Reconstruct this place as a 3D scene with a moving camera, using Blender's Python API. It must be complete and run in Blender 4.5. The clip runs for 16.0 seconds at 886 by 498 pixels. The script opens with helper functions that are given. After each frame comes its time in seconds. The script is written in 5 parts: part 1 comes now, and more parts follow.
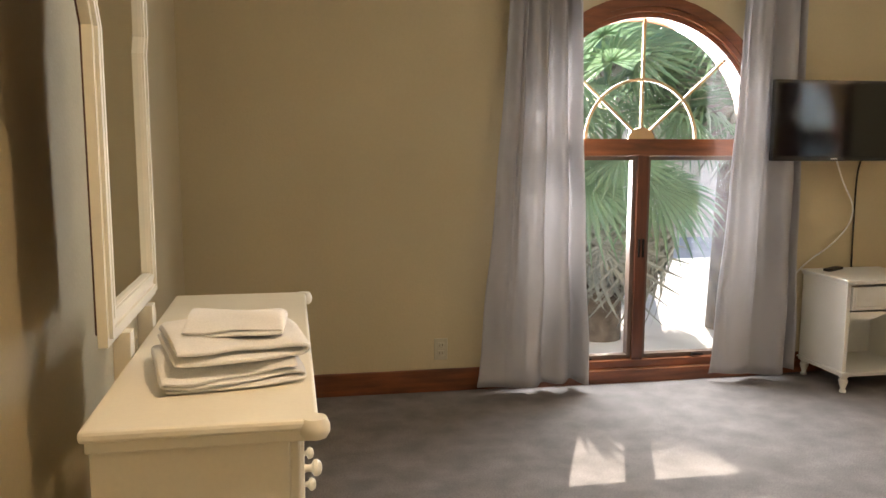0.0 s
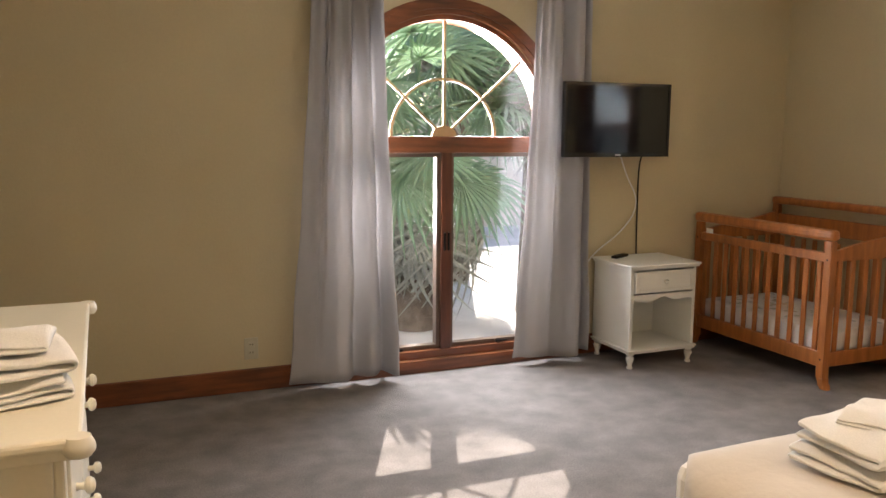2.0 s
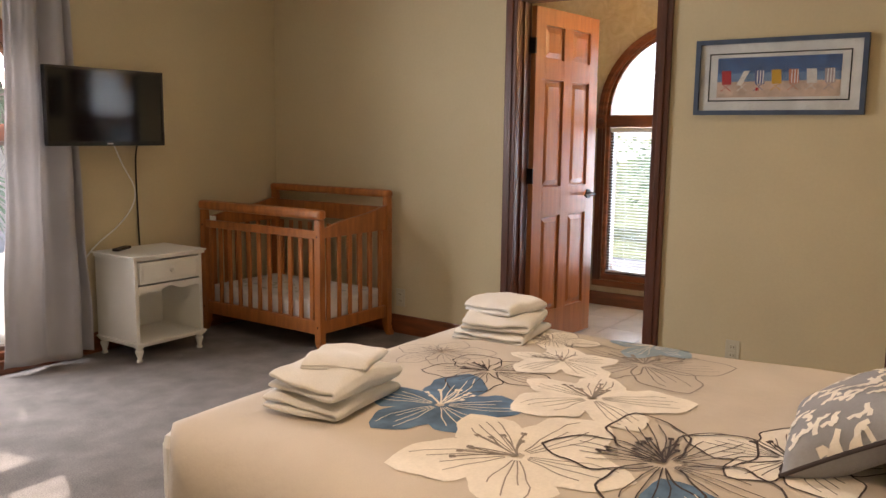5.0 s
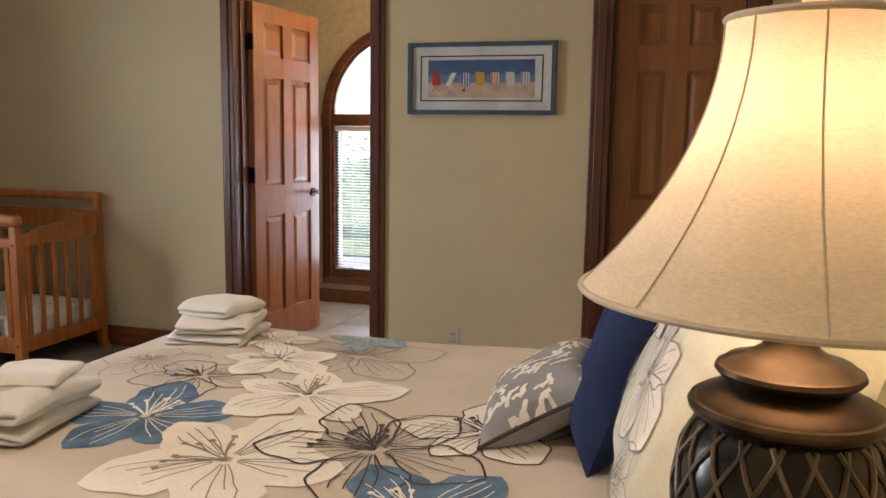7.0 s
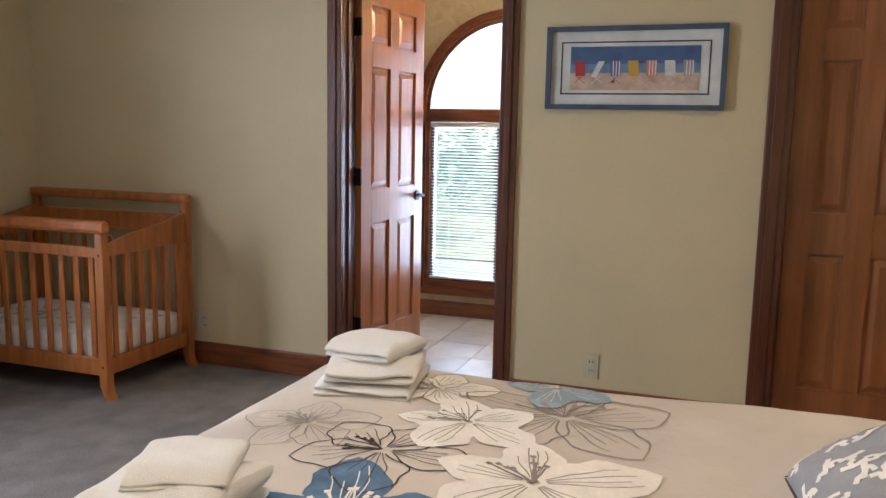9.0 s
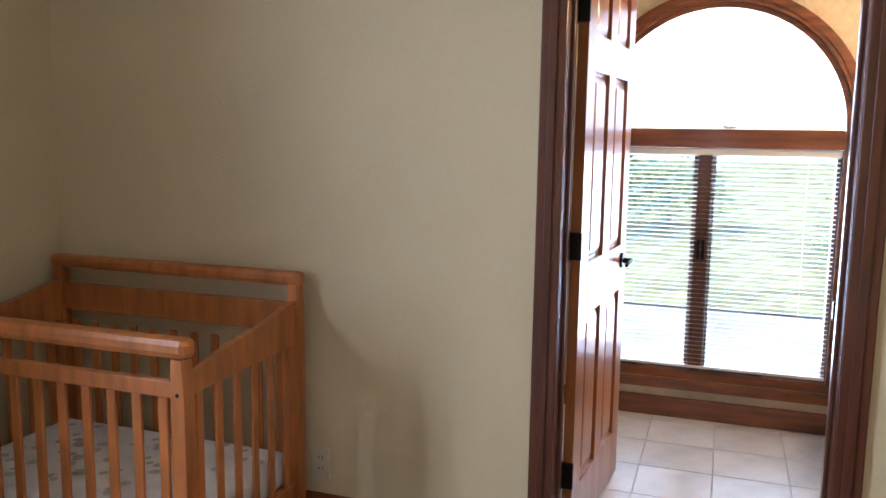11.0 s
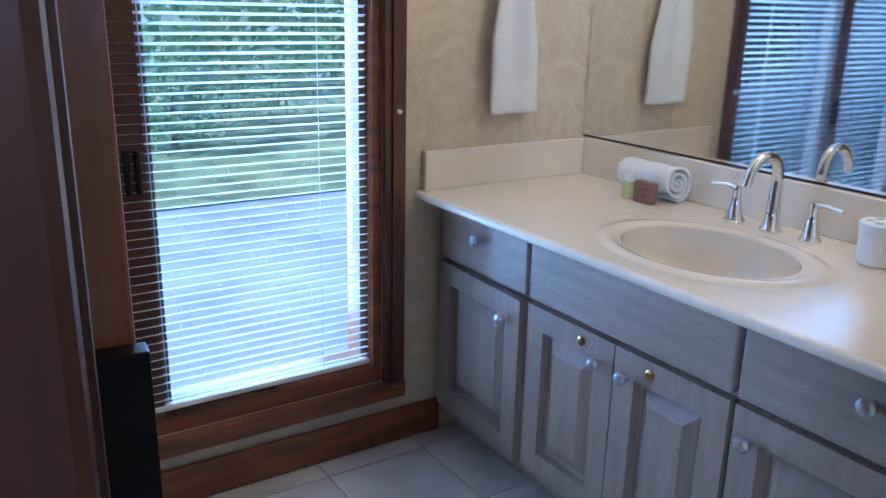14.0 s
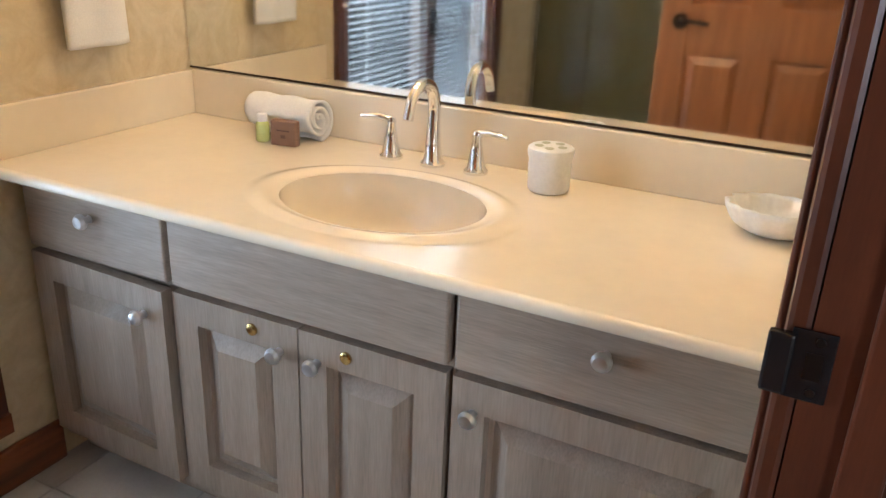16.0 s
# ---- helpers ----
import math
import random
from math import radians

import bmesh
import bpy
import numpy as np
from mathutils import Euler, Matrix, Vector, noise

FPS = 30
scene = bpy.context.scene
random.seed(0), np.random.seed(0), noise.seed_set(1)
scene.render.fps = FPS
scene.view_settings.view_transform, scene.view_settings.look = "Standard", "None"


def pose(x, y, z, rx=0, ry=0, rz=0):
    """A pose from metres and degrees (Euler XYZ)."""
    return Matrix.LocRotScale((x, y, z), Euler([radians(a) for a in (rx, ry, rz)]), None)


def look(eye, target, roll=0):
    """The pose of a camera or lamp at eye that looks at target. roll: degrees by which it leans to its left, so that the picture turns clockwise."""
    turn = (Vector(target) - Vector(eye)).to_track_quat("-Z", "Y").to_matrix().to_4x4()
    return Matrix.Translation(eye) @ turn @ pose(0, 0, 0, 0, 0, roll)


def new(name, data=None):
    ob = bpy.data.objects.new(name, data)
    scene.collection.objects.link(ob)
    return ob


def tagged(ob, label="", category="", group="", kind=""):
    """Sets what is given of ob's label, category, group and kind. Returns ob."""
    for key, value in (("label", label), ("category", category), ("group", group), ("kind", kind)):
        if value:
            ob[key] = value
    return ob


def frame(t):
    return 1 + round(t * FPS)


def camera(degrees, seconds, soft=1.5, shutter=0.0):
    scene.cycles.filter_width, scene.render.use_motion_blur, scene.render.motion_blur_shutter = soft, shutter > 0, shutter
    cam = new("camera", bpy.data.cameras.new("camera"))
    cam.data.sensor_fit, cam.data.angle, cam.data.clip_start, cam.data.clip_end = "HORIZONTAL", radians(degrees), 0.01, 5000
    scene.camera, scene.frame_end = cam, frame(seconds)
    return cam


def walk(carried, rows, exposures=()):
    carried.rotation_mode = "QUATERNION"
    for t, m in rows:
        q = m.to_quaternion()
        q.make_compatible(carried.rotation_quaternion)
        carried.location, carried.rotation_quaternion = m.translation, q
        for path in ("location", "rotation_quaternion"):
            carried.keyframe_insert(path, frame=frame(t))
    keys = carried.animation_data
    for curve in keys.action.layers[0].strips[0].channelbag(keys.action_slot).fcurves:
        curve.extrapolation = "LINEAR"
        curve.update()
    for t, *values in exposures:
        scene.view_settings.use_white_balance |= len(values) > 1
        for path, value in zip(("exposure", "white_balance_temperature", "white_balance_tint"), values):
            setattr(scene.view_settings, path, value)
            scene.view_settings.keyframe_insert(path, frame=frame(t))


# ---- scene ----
cam = camera(57.0, 16.0)
PATH = [
    (0, (-4.313, -4.13, 1.321), (-3.948, -2.181, 1.056), 0.2),
    (0.5, (-4.295, -4.151, 1.323), (-3.876, -2.213, 1.057), 0.1),
    (1, (-4.262, -4.183, 1.329), (-3.753, -2.268, 1.059), 0.2),
    (1.5, (-4.244, -4.194, 1.331), (-3.614, -2.316, 1.057), 0.3),
    (2, (-4.23, -4.215, 1.362), (-3.466, -2.39, 1.075), 0.4),
    (2.5, (-4.237, -4.243, 1.386), (-3.317, -2.492, 1.09), 0.5),
    (3, (-4.242, -4.269, 1.386), (-3.164, -2.611, 1.087), 0.6),
    (3.5, (-4.237, -4.287, 1.376), (-3.009, -2.737, 1.078), 0.7),
    (4, (-4.22, -4.302, 1.359), (-2.848, -2.877, 1.063), 0.7),
    (4.5, (-4.186, -4.317, 1.336), (-2.68, -3.034, 1.042), 0.7),
    (5, (-4.167, -4.364, 1.309), (-2.54, -3.235, 1.028), 0.7),
    (5.2, (-4.167, -4.381, 1.31), (-2.497, -3.317, 1.029), 0.7),
    (7.3, (-4.117, -4.437, 1.296), (-2.206, -3.915, 1.018), 0.8),
    (7.5, (-4.109, -4.404, 1.295), (-2.195, -3.896, 1.012), 0.8),
    (8, (-4.083, -4.292, 1.282), (-2.169, -3.787, 0.997), 0.9),
    (8.5, (-3.972, -4.103, 1.277), (-2.075, -3.541, 0.984), 1.0),
    (9, (-3.74, -3.83, 1.306), (-1.87, -3.179, 1.02), 1.1),
    (9.5, (-3.55, -3.524, 1.35), (-1.717, -2.781, 1.054), 1.1),
    (10, (-3.261, -3.173, 1.382), (-1.458, -2.356, 1.094), 1.2),
    (10.2, (-3.114, -3.032, 1.386), (-1.322, -2.188, 1.109), 1.1),
    (10.75, (-2.72, -2.64, 1.425), (-0.87, -1.93, 1.145), 1.0),
    (12.5, (-1.33, -1.913, 1.348), (0.629, -1.637, 1.057), 0.6),
    (13, (-0.908, -1.897, 1.306), (1.056, -2.075, 0.97), 1.9),
    (13.3, (-0.649, -1.893, 1.27), (1.26, -2.349, 0.887), 1.0),
    (13.5, (-0.511, -1.878, 1.264), (1.329, -2.525, 0.821), 1.3),
    (14, (-0.221, -1.957, 1.252), (1.382, -3.006, 0.678), 1.3),
    (14.5, (-0.038, -2.018, 1.252), (1.274, -3.365, 0.57), 1.7),
    (15, (0.074, -2.038, 1.247), (1.12, -3.583, 0.527), 1.8),
    (15.5, (0.1, -2.079, 1.274), (0.977, -3.719, 0.537), 2.1),
    (16, (0.131, -2.117, 1.246), (0.959, -3.777, 0.498), 2.3),
]
EXPOSE = [(0, 1.3, 6800, 14), (3, 1.25, 6550, 17), (4.3, 1.0, 6300, 15), (5, 1.0, 7000, 21), (7.5, 0.8, 6300, 16), (8.5, 0.95, 6000, 15), (10.2, 1.3, 5700, 14), (12.5, 1.05, 5600, 26), (13, 0.35, 4950, 17), (13.5, 0.4, 4600, 25), (14, 0.45, 4150, 12), (14.5, 0.5, 5500, 14), (15, 0.7, 7500, 20), (15.5, 0.85, 7000, 17), (16, 0.95, 5950, 12)]
walk(cam, [(t, look(eye, target, roll)) for t, eye, target, roll in PATH], EXPOSE)

# ---- world and light ----
SUN_DIR = Vector((0.46, 1.12, 1.0)).normalized()
world = bpy.data.worlds.new("sky")
scene.world = world
world.use_nodes = True
_sky = world.node_tree.nodes.new("ShaderNodeTexSky")
_sky.sky_type = "NISHITA"
_sky.sun_disc = False
_sky.sun_elevation = math.asin(SUN_DIR.z)
_sky.sun_rotation = math.atan2(SUN_DIR.x, SUN_DIR.y)
_bg = world.node_tree.nodes["Background"]
_bg.inputs["Strength"].default_value = 0.15
world.node_tree.links.new(_sky.outputs[0], _bg.inputs["Color"])


def lamp(name, kind, m, energy, color=(1, 1, 1), **extra):
    d = bpy.data.lights.new(name, kind)
    d.energy, d.color = energy, color
    if kind == "SUN":
        d.angle = radians(0.5)
    if "size" in extra:
        d.shape = "RECTANGLE"
        d.size, d.size_y = extra["size"]
    if "radius" in extra:
        d.shadow_soft_size = extra["radius"]
    ob = new(name, d)
    ob.matrix_world = m
    return ob


lamp("sun", "SUN", look(SUN_DIR * 20, (0, 0, 0)), 5.0, (1.0, 0.95, 0.86))
# sky light in the two window openings
lamp("window_daylight", "AREA", look((-2.44, 0.22, 1.32), (-2.44, -3, 1.0)), 74, (0.86, 0.93, 1.0), size=(1.2, 1.2))
lamp("bath_daylight", "AREA", look((1.95, -2.4, 1.15), (0.2, -2.4, 0.9)), 41, (0.66, 0.83, 1.0), size=(1.15, 1.8))
WARM = (1.0, 0.72, 0.46)
LAMP_A = (-3.19, -4.555)
LAMP_B = (-0.97, -4.60)
for _xy, _e in ((LAMP_A, 3.0), (LAMP_B, 3.4)):
    lamp("bulb_light", "POINT", pose(_xy[0], _xy[1], 1.315), _e, WARM, radius=0.02)
DOWNLIGHTS = ((-1.75, -3.35, 25), (-3.7, -3.3, 52))
for _x, _y, _e in DOWNLIGHTS:
    _d = lamp("downlight", "SPOT", pose(_x, _y, 2.735), _e, (1.0, 0.78, 0.54), radius=0.04).data
    _d.spot_size, _d.spot_blend = radians(130), 1.0
for _x in (0.55, 0.95, 1.35):
    lamp("vanity_bulb_light", "POINT", pose(_x, -3.58, 2.12), 5.6, (1.0, 0.74, 0.45), radius=0.05)


# ---- materials ----
def mat(name, color, rough=0.6, metal=0.0, vary=0.12, scale=6.0, fine=0.05, fscale=120.0, bump=0.0, bscale=200.0,
        stretch=(1, 1, 1), spec=0.5, coat=0.0, second=None, rand=0.0):
    """A surface with broad and fine colour variation, relief and gloss variation."""
    m = bpy.data.materials.new(name)
    m.use_nodes = True
    nt = m.node_tree
    b = nt.nodes["Principled BSDF"]
    L = nt.links.new
    tc = nt.nodes.new("ShaderNodeTexCoord")
    mp = nt.nodes.new("ShaderNodeMapping")
    mp.inputs["Scale"].default_value = stretch
    L(tc.outputs["Object"], mp.inputs["Vector"])
    n1 = nt.nodes.new("ShaderNodeTexNoise")
    n1.inputs["Scale"].default_value, n1.inputs["Detail"].default_value = scale, 4
    n2 = nt.nodes.new("ShaderNodeTexNoise")
    n2.inputs["Scale"].default_value, n2.inputs["Detail"].default_value = fscale, 3
    L(mp.outputs[0], n1.inputs["Vector"])
    L(mp.outputs[0], n2.inputs["Vector"])
    mix = nt.nodes.new("ShaderNodeMix")
    mix.data_type = "RGBA"
    c2 = second or tuple(c * (1 - 2 * vary) for c in color)
    c1 = tuple(min(1, c * (1 + vary)) for c in color) if second is None else color
    mix.inputs["A"].default_value, mix.inputs["B"].default_value = (*c1, 1), (*c2, 1)
    ramp = nt.nodes.new("ShaderNodeMapRange")
    ramp.inputs["From Min"].default_value, ramp.inputs["From Max"].default_value = 0.3, 0.7
    L(n1.outputs["Fac"], ramp.inputs["Value"])
    L(ramp.outputs[0], mix.inputs["Factor"])
    hsv = nt.nodes.new("ShaderNodeHueSaturation")
    L(mix.outputs["Result"], hsv.inputs["Color"])
    mr = nt.nodes.new("ShaderNodeMapRange")
    mr.inputs["To Min"].default_value, mr.inputs["To Max"].default_value = 1 - 2 * fine, 1 + 2 * fine
    L(n2.outputs["Fac"], mr.inputs["Value"])
    if rand:
        oi = nt.nodes.new("ShaderNodeObjectInfo")
        r2 = nt.nodes.new("ShaderNodeMapRange")
        r2.inputs["To Min"].default_value, r2.inputs["To Max"].default_value = 1 - rand, 1 + rand
        mul = nt.nodes.new("ShaderNodeMath")
        mul.operation = "MULTIPLY"
        L(oi.outputs["Random"], r2.inputs["Value"])
        L(r2.outputs[0], mul.inputs[0])
        L(mr.outputs[0], mul.inputs[1])
        L(mul.outputs[0], hsv.inputs["Value"])
    else:
        L(mr.outputs[0], hsv.inputs["Value"])
    L(hsv.outputs[0], b.inputs["Base Color"])
    rr = nt.nodes.new("ShaderNodeMapRange")
    rr.inputs["To Min"].default_value, rr.inputs["To Max"].default_value = max(0.02, rough - 0.06), min(1, rough + 0.06)
    L(n1.outputs["Fac"], rr.inputs["Value"])
    L(rr.outputs[0], b.inputs["Roughness"])
    b.inputs["Metallic"].default_value = metal
    b.inputs["Specular IOR Level"].default_value = spec
    b.inputs["Coat Weight"].default_value = coat
    b.inputs["Coat Roughness"].default_value = 0.12
    if bump:
        n3 = nt.nodes.new("ShaderNodeTexNoise")
        n3.inputs["Scale"].default_value, n3.inputs["Detail"].default_value = bscale, 3
        L(mp.outputs[0], n3.inputs["Vector"])
        bp = nt.nodes.new("ShaderNodeBump")
        bp.inputs["Strength"].default_value, bp.inputs["Distance"].default_value = bump, 0.004
        L(n3.outputs["Fac"], bp.inputs["Height"])
        L(bp.outputs[0], b.inputs["Normal"])
    return m


def translucent(m, amount, color):
    nt = m.node_tree
    b, out = nt.nodes["Principled BSDF"], nt.nodes["Material Output"]
    tr = nt.nodes.new("ShaderNodeBsdfTranslucent")
    tr.inputs["Color"].default_value = (*color, 1)
    mx = nt.nodes.new("ShaderNodeMixShader")
    mx.inputs[0].default_value = amount
    nt.links.new(b.outputs[0], mx.inputs[1])
    nt.links.new(tr.outputs[0], mx.inputs[2])
    nt.links.new(mx.outputs[0], out.inputs["Surface"])
    return m


def glass(name, rough=0.0, tint=(1, 1, 1)):
    m = bpy.data.materials.new(name)
    m.use_nodes = True
    nt = m.node_tree
    nt.nodes.remove(nt.nodes["Principled BSDF"])
    tr, gl, mx, fr = (nt.nodes.new(k) for k in ("ShaderNodeBsdfTransparent", "ShaderNodeBsdfGlossy", "ShaderNodeMixShader", "ShaderNodeFresnel"))
    tr.inputs[0].default_value = (*tint, 1)
    gl.inputs["Roughness"].default_value = rough
    nt.links.new(fr.outputs[0], mx.inputs[0])
    nt.links.new(tr.outputs[0], mx.inputs[1])
    nt.links.new(gl.outputs[0], mx.inputs[2])
    nt.links.new(mx.outputs[0], nt.nodes["Material Output"].inputs["Surface"])
    return m


WALL = mat("tan_wall_paint", (0.60, 0.50, 0.31), 0.7, vary=0.03, scale=1.5, fine=0.02, fscale=60, bump=0.25, bscale=90)
WALLPAPER = mat("swirl_wallpaper", (0.66, 0.56, 0.38), 0.6, vary=0.1, scale=9, fine=0.04, fscale=40, bump=0.15, second=(0.55, 0.44, 0.27))
for _n in WALLPAPER.node_tree.nodes:
    if _n.bl_idname == "ShaderNodeTexNoise":
        _n.inputs["Distortion"].default_value = 2.2
CEIL = mat("white_ceiling", (0.78, 0.75, 0.68), 0.8, vary=0.03, bump=0.3)
CARPET = mat("grey_carpet", (0.25, 0.225, 0.21), 0.95, vary=0.11, scale=7, fine=0.3, fscale=170, bump=1.0, bscale=500, spec=0.1)
TILE = mat("beige_tile", (0.56, 0.52, 0.48), 0.32, vary=0.1, scale=5, fine=0.05, rand=0.05)
GROUT = mat("grout", (0.55, 0.48, 0.41), 0.9)
# upright trim: same stain at half brightness, shade on the casings included in the colour
TRIM = mat("stained_wood_trim_shaded", (0.105, 0.031, 0.014), 0.32, vary=0.18, scale=5, fine=0.1, fscale=60, stretch=(6, 6, 0.7), coat=0.3)
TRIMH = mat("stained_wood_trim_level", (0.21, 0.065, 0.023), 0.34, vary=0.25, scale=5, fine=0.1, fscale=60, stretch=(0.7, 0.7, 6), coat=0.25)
DOORW = mat("door_wood", (0.36, 0.13, 0.042), 0.3, vary=0.12, scale=4, fine=0.1, fscale=50, stretch=(7, 7, 0.6), coat=0.35)
CRIBW = mat("crib_wood", (0.43, 0.145, 0.035), 0.35, vary=0.16, scale=5, fine=0.06, fscale=60, stretch=(5, 5, 0.8), coat=0.2)
CREAM = mat("cream_paint", (0.80, 0.74, 0.60), 0.38, vary=0.03, scale=3, fine=0.02)
OFFWHITE = mat("white_paint", (0.82, 0.80, 0.72), 0.4, vary=0.03, scale=3, fine=0.02)
TOWEL = mat("white_terry", (0.86, 0.84, 0.80), 0.95, vary=0.03, scale=8, fine=0.06, fscale=300, bump=0.9, bscale=380, spec=0.1)
CURTAIN = translucent(mat("grey_curtain_cloth", (0.52, 0.50, 0.50), 0.85, vary=0.04, scale=5, fine=0.06, fscale=500, bump=0.3, bscale=600, spec=0.15), 0.28, (0.50, 0.48, 0.47))
BLACK = mat("black_plastic", (0.012, 0.012, 0.013), 0.25, vary=0.1)
SCREEN = mat("black_screen", (0.004, 0.004, 0.005), 0.07, vary=0.05, spec=0.6)
IRON = mat("oil_rubbed_bronze", (0.022, 0.018, 0.015), 0.4, metal=0.7, vary=0.2)
BRASS = mat("brass", (0.62, 0.45, 0.18), 0.25, metal=1.0, vary=0.1)
CHROME = mat("chrome", (0.82, 0.82, 0.82), 0.06, metal=1.0, vary=0.02)
NICKEL = mat("brushed_nickel", (0.62, 0.62, 0.63), 0.3, metal=1.0, vary=0.06)
BRONZE = mat("antique_bronze", (0.075, 0.052, 0.036), 0.34, metal=0.85, vary=0.2, scale=20)
CERAMIC = mat("dark_ceramic", (0.016, 0.012, 0.010), 0.25, vary=0.3, scale=25)
CERAMIC_HI = mat("worn_gold_ridge", (0.14, 0.105, 0.065), 0.45, vary=0.25, scale=40)
SHADE = translucent(mat("lamp_shade_linen", (0.80, 0.70, 0.54), 0.9, vary=0.04, scale=8, fine=0.12, fscale=160, stretch=(1, 1, 3), bump=0.3), 0.12, (0.80, 0.65, 0.48))
DUVET = mat("taupe_cotton", (0.62, 0.555, 0.48), 0.85, vary=0.04, scale=4, fine=0.04, fscale=400, bump=0.5, bscale=30, spec=0.2)
PRINT_W = mat("white_print", (0.86, 0.81, 0.73), 0.85, vary=0.04, scale=14, spec=0.2)
PRINT_B = mat("blue_print", (0.125, 0.215, 0.34), 0.85, vary=0.22, scale=14, spec=0.2)
PRINT_L = mat("pale_blue_print", (0.33, 0.43, 0.52), 0.85, vary=0.1, scale=14, spec=0.2)
PRINT_D = mat("dark_outline_print", (0.075, 0.06, 0.06), 0.85, vary=0.1, spec=0.2)
PRINT_G = mat("grey_outline_print", (0.33, 0.29, 0.26), 0.85, vary=0.1, spec=0.2)
NAVY = mat("navy_cotton", (0.022, 0.036, 0.105), 0.85, vary=0.15, scale=8, fine=0.1, fscale=400, bump=0.4, spec=0.2)
SAGE = mat("sage_cotton", (0.50, 0.50, 0.38), 0.85, vary=0.05, bump=0.4, bscale=40, spec=0.2)
SHAM = mat("pale_sham_cotton", (0.70, 0.68, 0.57), 0.85, vary=0.05, bump=0.4, bscale=40, spec=0.2)
CUSHION = mat("grey_cushion", (0.33, 0.33, 0.34), 0.85, vary=0.08, bump=0.4, bscale=300, spec=0.2)
SHEET = mat("white_crib_sheet", (0.84, 0.82, 0.80), 0.9, vary=0.05, scale=14, bump=0.4, bscale=25)
MARBLE = mat("cultured_marble", (0.80, 0.70, 0.54), 0.16, vary=0.035, scale=3, fine=0.02, fscale=30, coat=0.4)
CAB = mat("grey_washed_oak", (0.33, 0.262, 0.205), 0.42, vary=0.08, scale=6, fine=0.15, fscale=60, stretch=(5, 5, 0.35), coat=0.25, bump=0.3, bscale=60)
CABH = mat("grey_washed_oak_level", (0.33, 0.262, 0.205), 0.42, vary=0.08, scale=6, fine=0.15, fscale=60, stretch=(0.35, 5, 5), coat=0.25, bump=0.3, bscale=60)
MIRROR = mat("mirror_silver", (0.86, 0.88, 0.86), 0.01, metal=1.0, vary=0.0, fine=0.0)
PLASTIC = mat("ivory_plastic", (0.55, 0.50, 0.37), 0.4, vary=0.03)
WHITEP = mat("white_plastic", (0.82, 0.81, 0.78), 0.35, vary=0.03)
SLAT = translucent(mat("white_blind_slat", (0.80, 0.80, 0.78), 0.45, vary=0.02), 0.25, (0.8, 0.82, 0.85))
FANCLOTH = translucent(mat("white_pleated_cloth", (0.85, 0.85, 0.83), 0.8, vary=0.02), 0.55, (0.9, 0.9, 0.88))
WIN_GLASS = glass("window_glass")
SHOWER_GLASS = glass("shower_glass", 0.0, (0.86, 0.9, 0.88))
LEAF = translucent(mat("palm_leaf", (0.15, 0.25, 0.17), 0.35, vary=0.3, scale=3, fine=0.1, fscale=30, rand=0.3), 0.5, (0.36, 0.55, 0.34))
DEADLEAF = translucent(mat("dry_palm_leaf", (0.36, 0.38, 0.35), 0.8, vary=0.25, scale=3, rand=0.25), 0.25, (0.4, 0.34, 0.24))
BARK = mat("palm_bark", (0.15, 0.115, 0.085), 0.9, vary=0.3, scale=8, bump=1.0, bscale=30)
BUSHM = translucent(mat("bush_leaf", (0.12, 0.19, 0.09), 0.5, vary=0.35, scale=4, rand=0.2), 0.4, (0.3, 0.45, 0.2))
ASPHALT = mat("grey_driveway", (0.32, 0.33, 0.35), 0.9, vary=0.15, scale=1.5, fine=0.1, fscale=60, bump=0.5)
GRASS = mat("lawn", (0.24, 0.28, 0.12), 0.95, vary=0.3, scale=2, fine=0.25, fscale=60, bump=1.0)
CONCRETE = mat("pale_concrete", (0.62, 0.60, 0.57), 0.85, vary=0.1, scale=1.5, fine=0.08, fscale=60, bump=0.5)
STUCCO = mat("pale_stucco", (0.62, 0.58, 0.52), 0.9, vary=0.06, bump=0.6, bscale=60)


# ---- mesh helpers ----
def finish(bm, smooth=False, angle=0.7):
    bmesh.ops.recalc_face_normals(bm, faces=bm.faces[:])
    me = bpy.data.meshes.new("mesh")
    bm.to_mesh(me)
    bm.free()
    if smooth:
        me.polygons.foreach_set("use_smooth", [True] * len(me.polygons))
        me.set_sharp_from_angle(angle=angle)
    return me


def part(name, bm, material, parent=None, label="", smooth=False):
    me = bm if isinstance(bm, bpy.types.Mesh) else finish(bm, smooth)
    if not me.materials:
        me.materials.append(material)
    ob = new(name, me)
    if parent is not None:
        ob.parent = parent
    if label:
        tagged(ob, label)
    return ob


def thing(name, label, category, m=None, group="", kind=""):
    ob = new(name)
    ob.empty_display_size = 0.05
    if m is not None:
        ob.matrix_world = m
    return tagged(ob, label, category, group, kind)


def box(lo, hi, bevel=0.0, bm=None, seg=2):
    bm = bm or bmesh.new()
    lo, hi = Vector(lo), Vector(hi)
    r = bmesh.ops.create_cube(bm, size=1.0)
    vs = r["verts"]
    for v in vs:
        v.co = Vector((lo[i] + (v.co[i] + 0.5) * (hi[i] - lo[i]) for i in range(3)))
    if bevel:
        es = {e for v in vs for e in v.link_edges}
        bmesh.ops.bevel(bm, geom=list(es), offset=bevel, segments=seg, profile=0.5, affect="EDGES")
    return bm


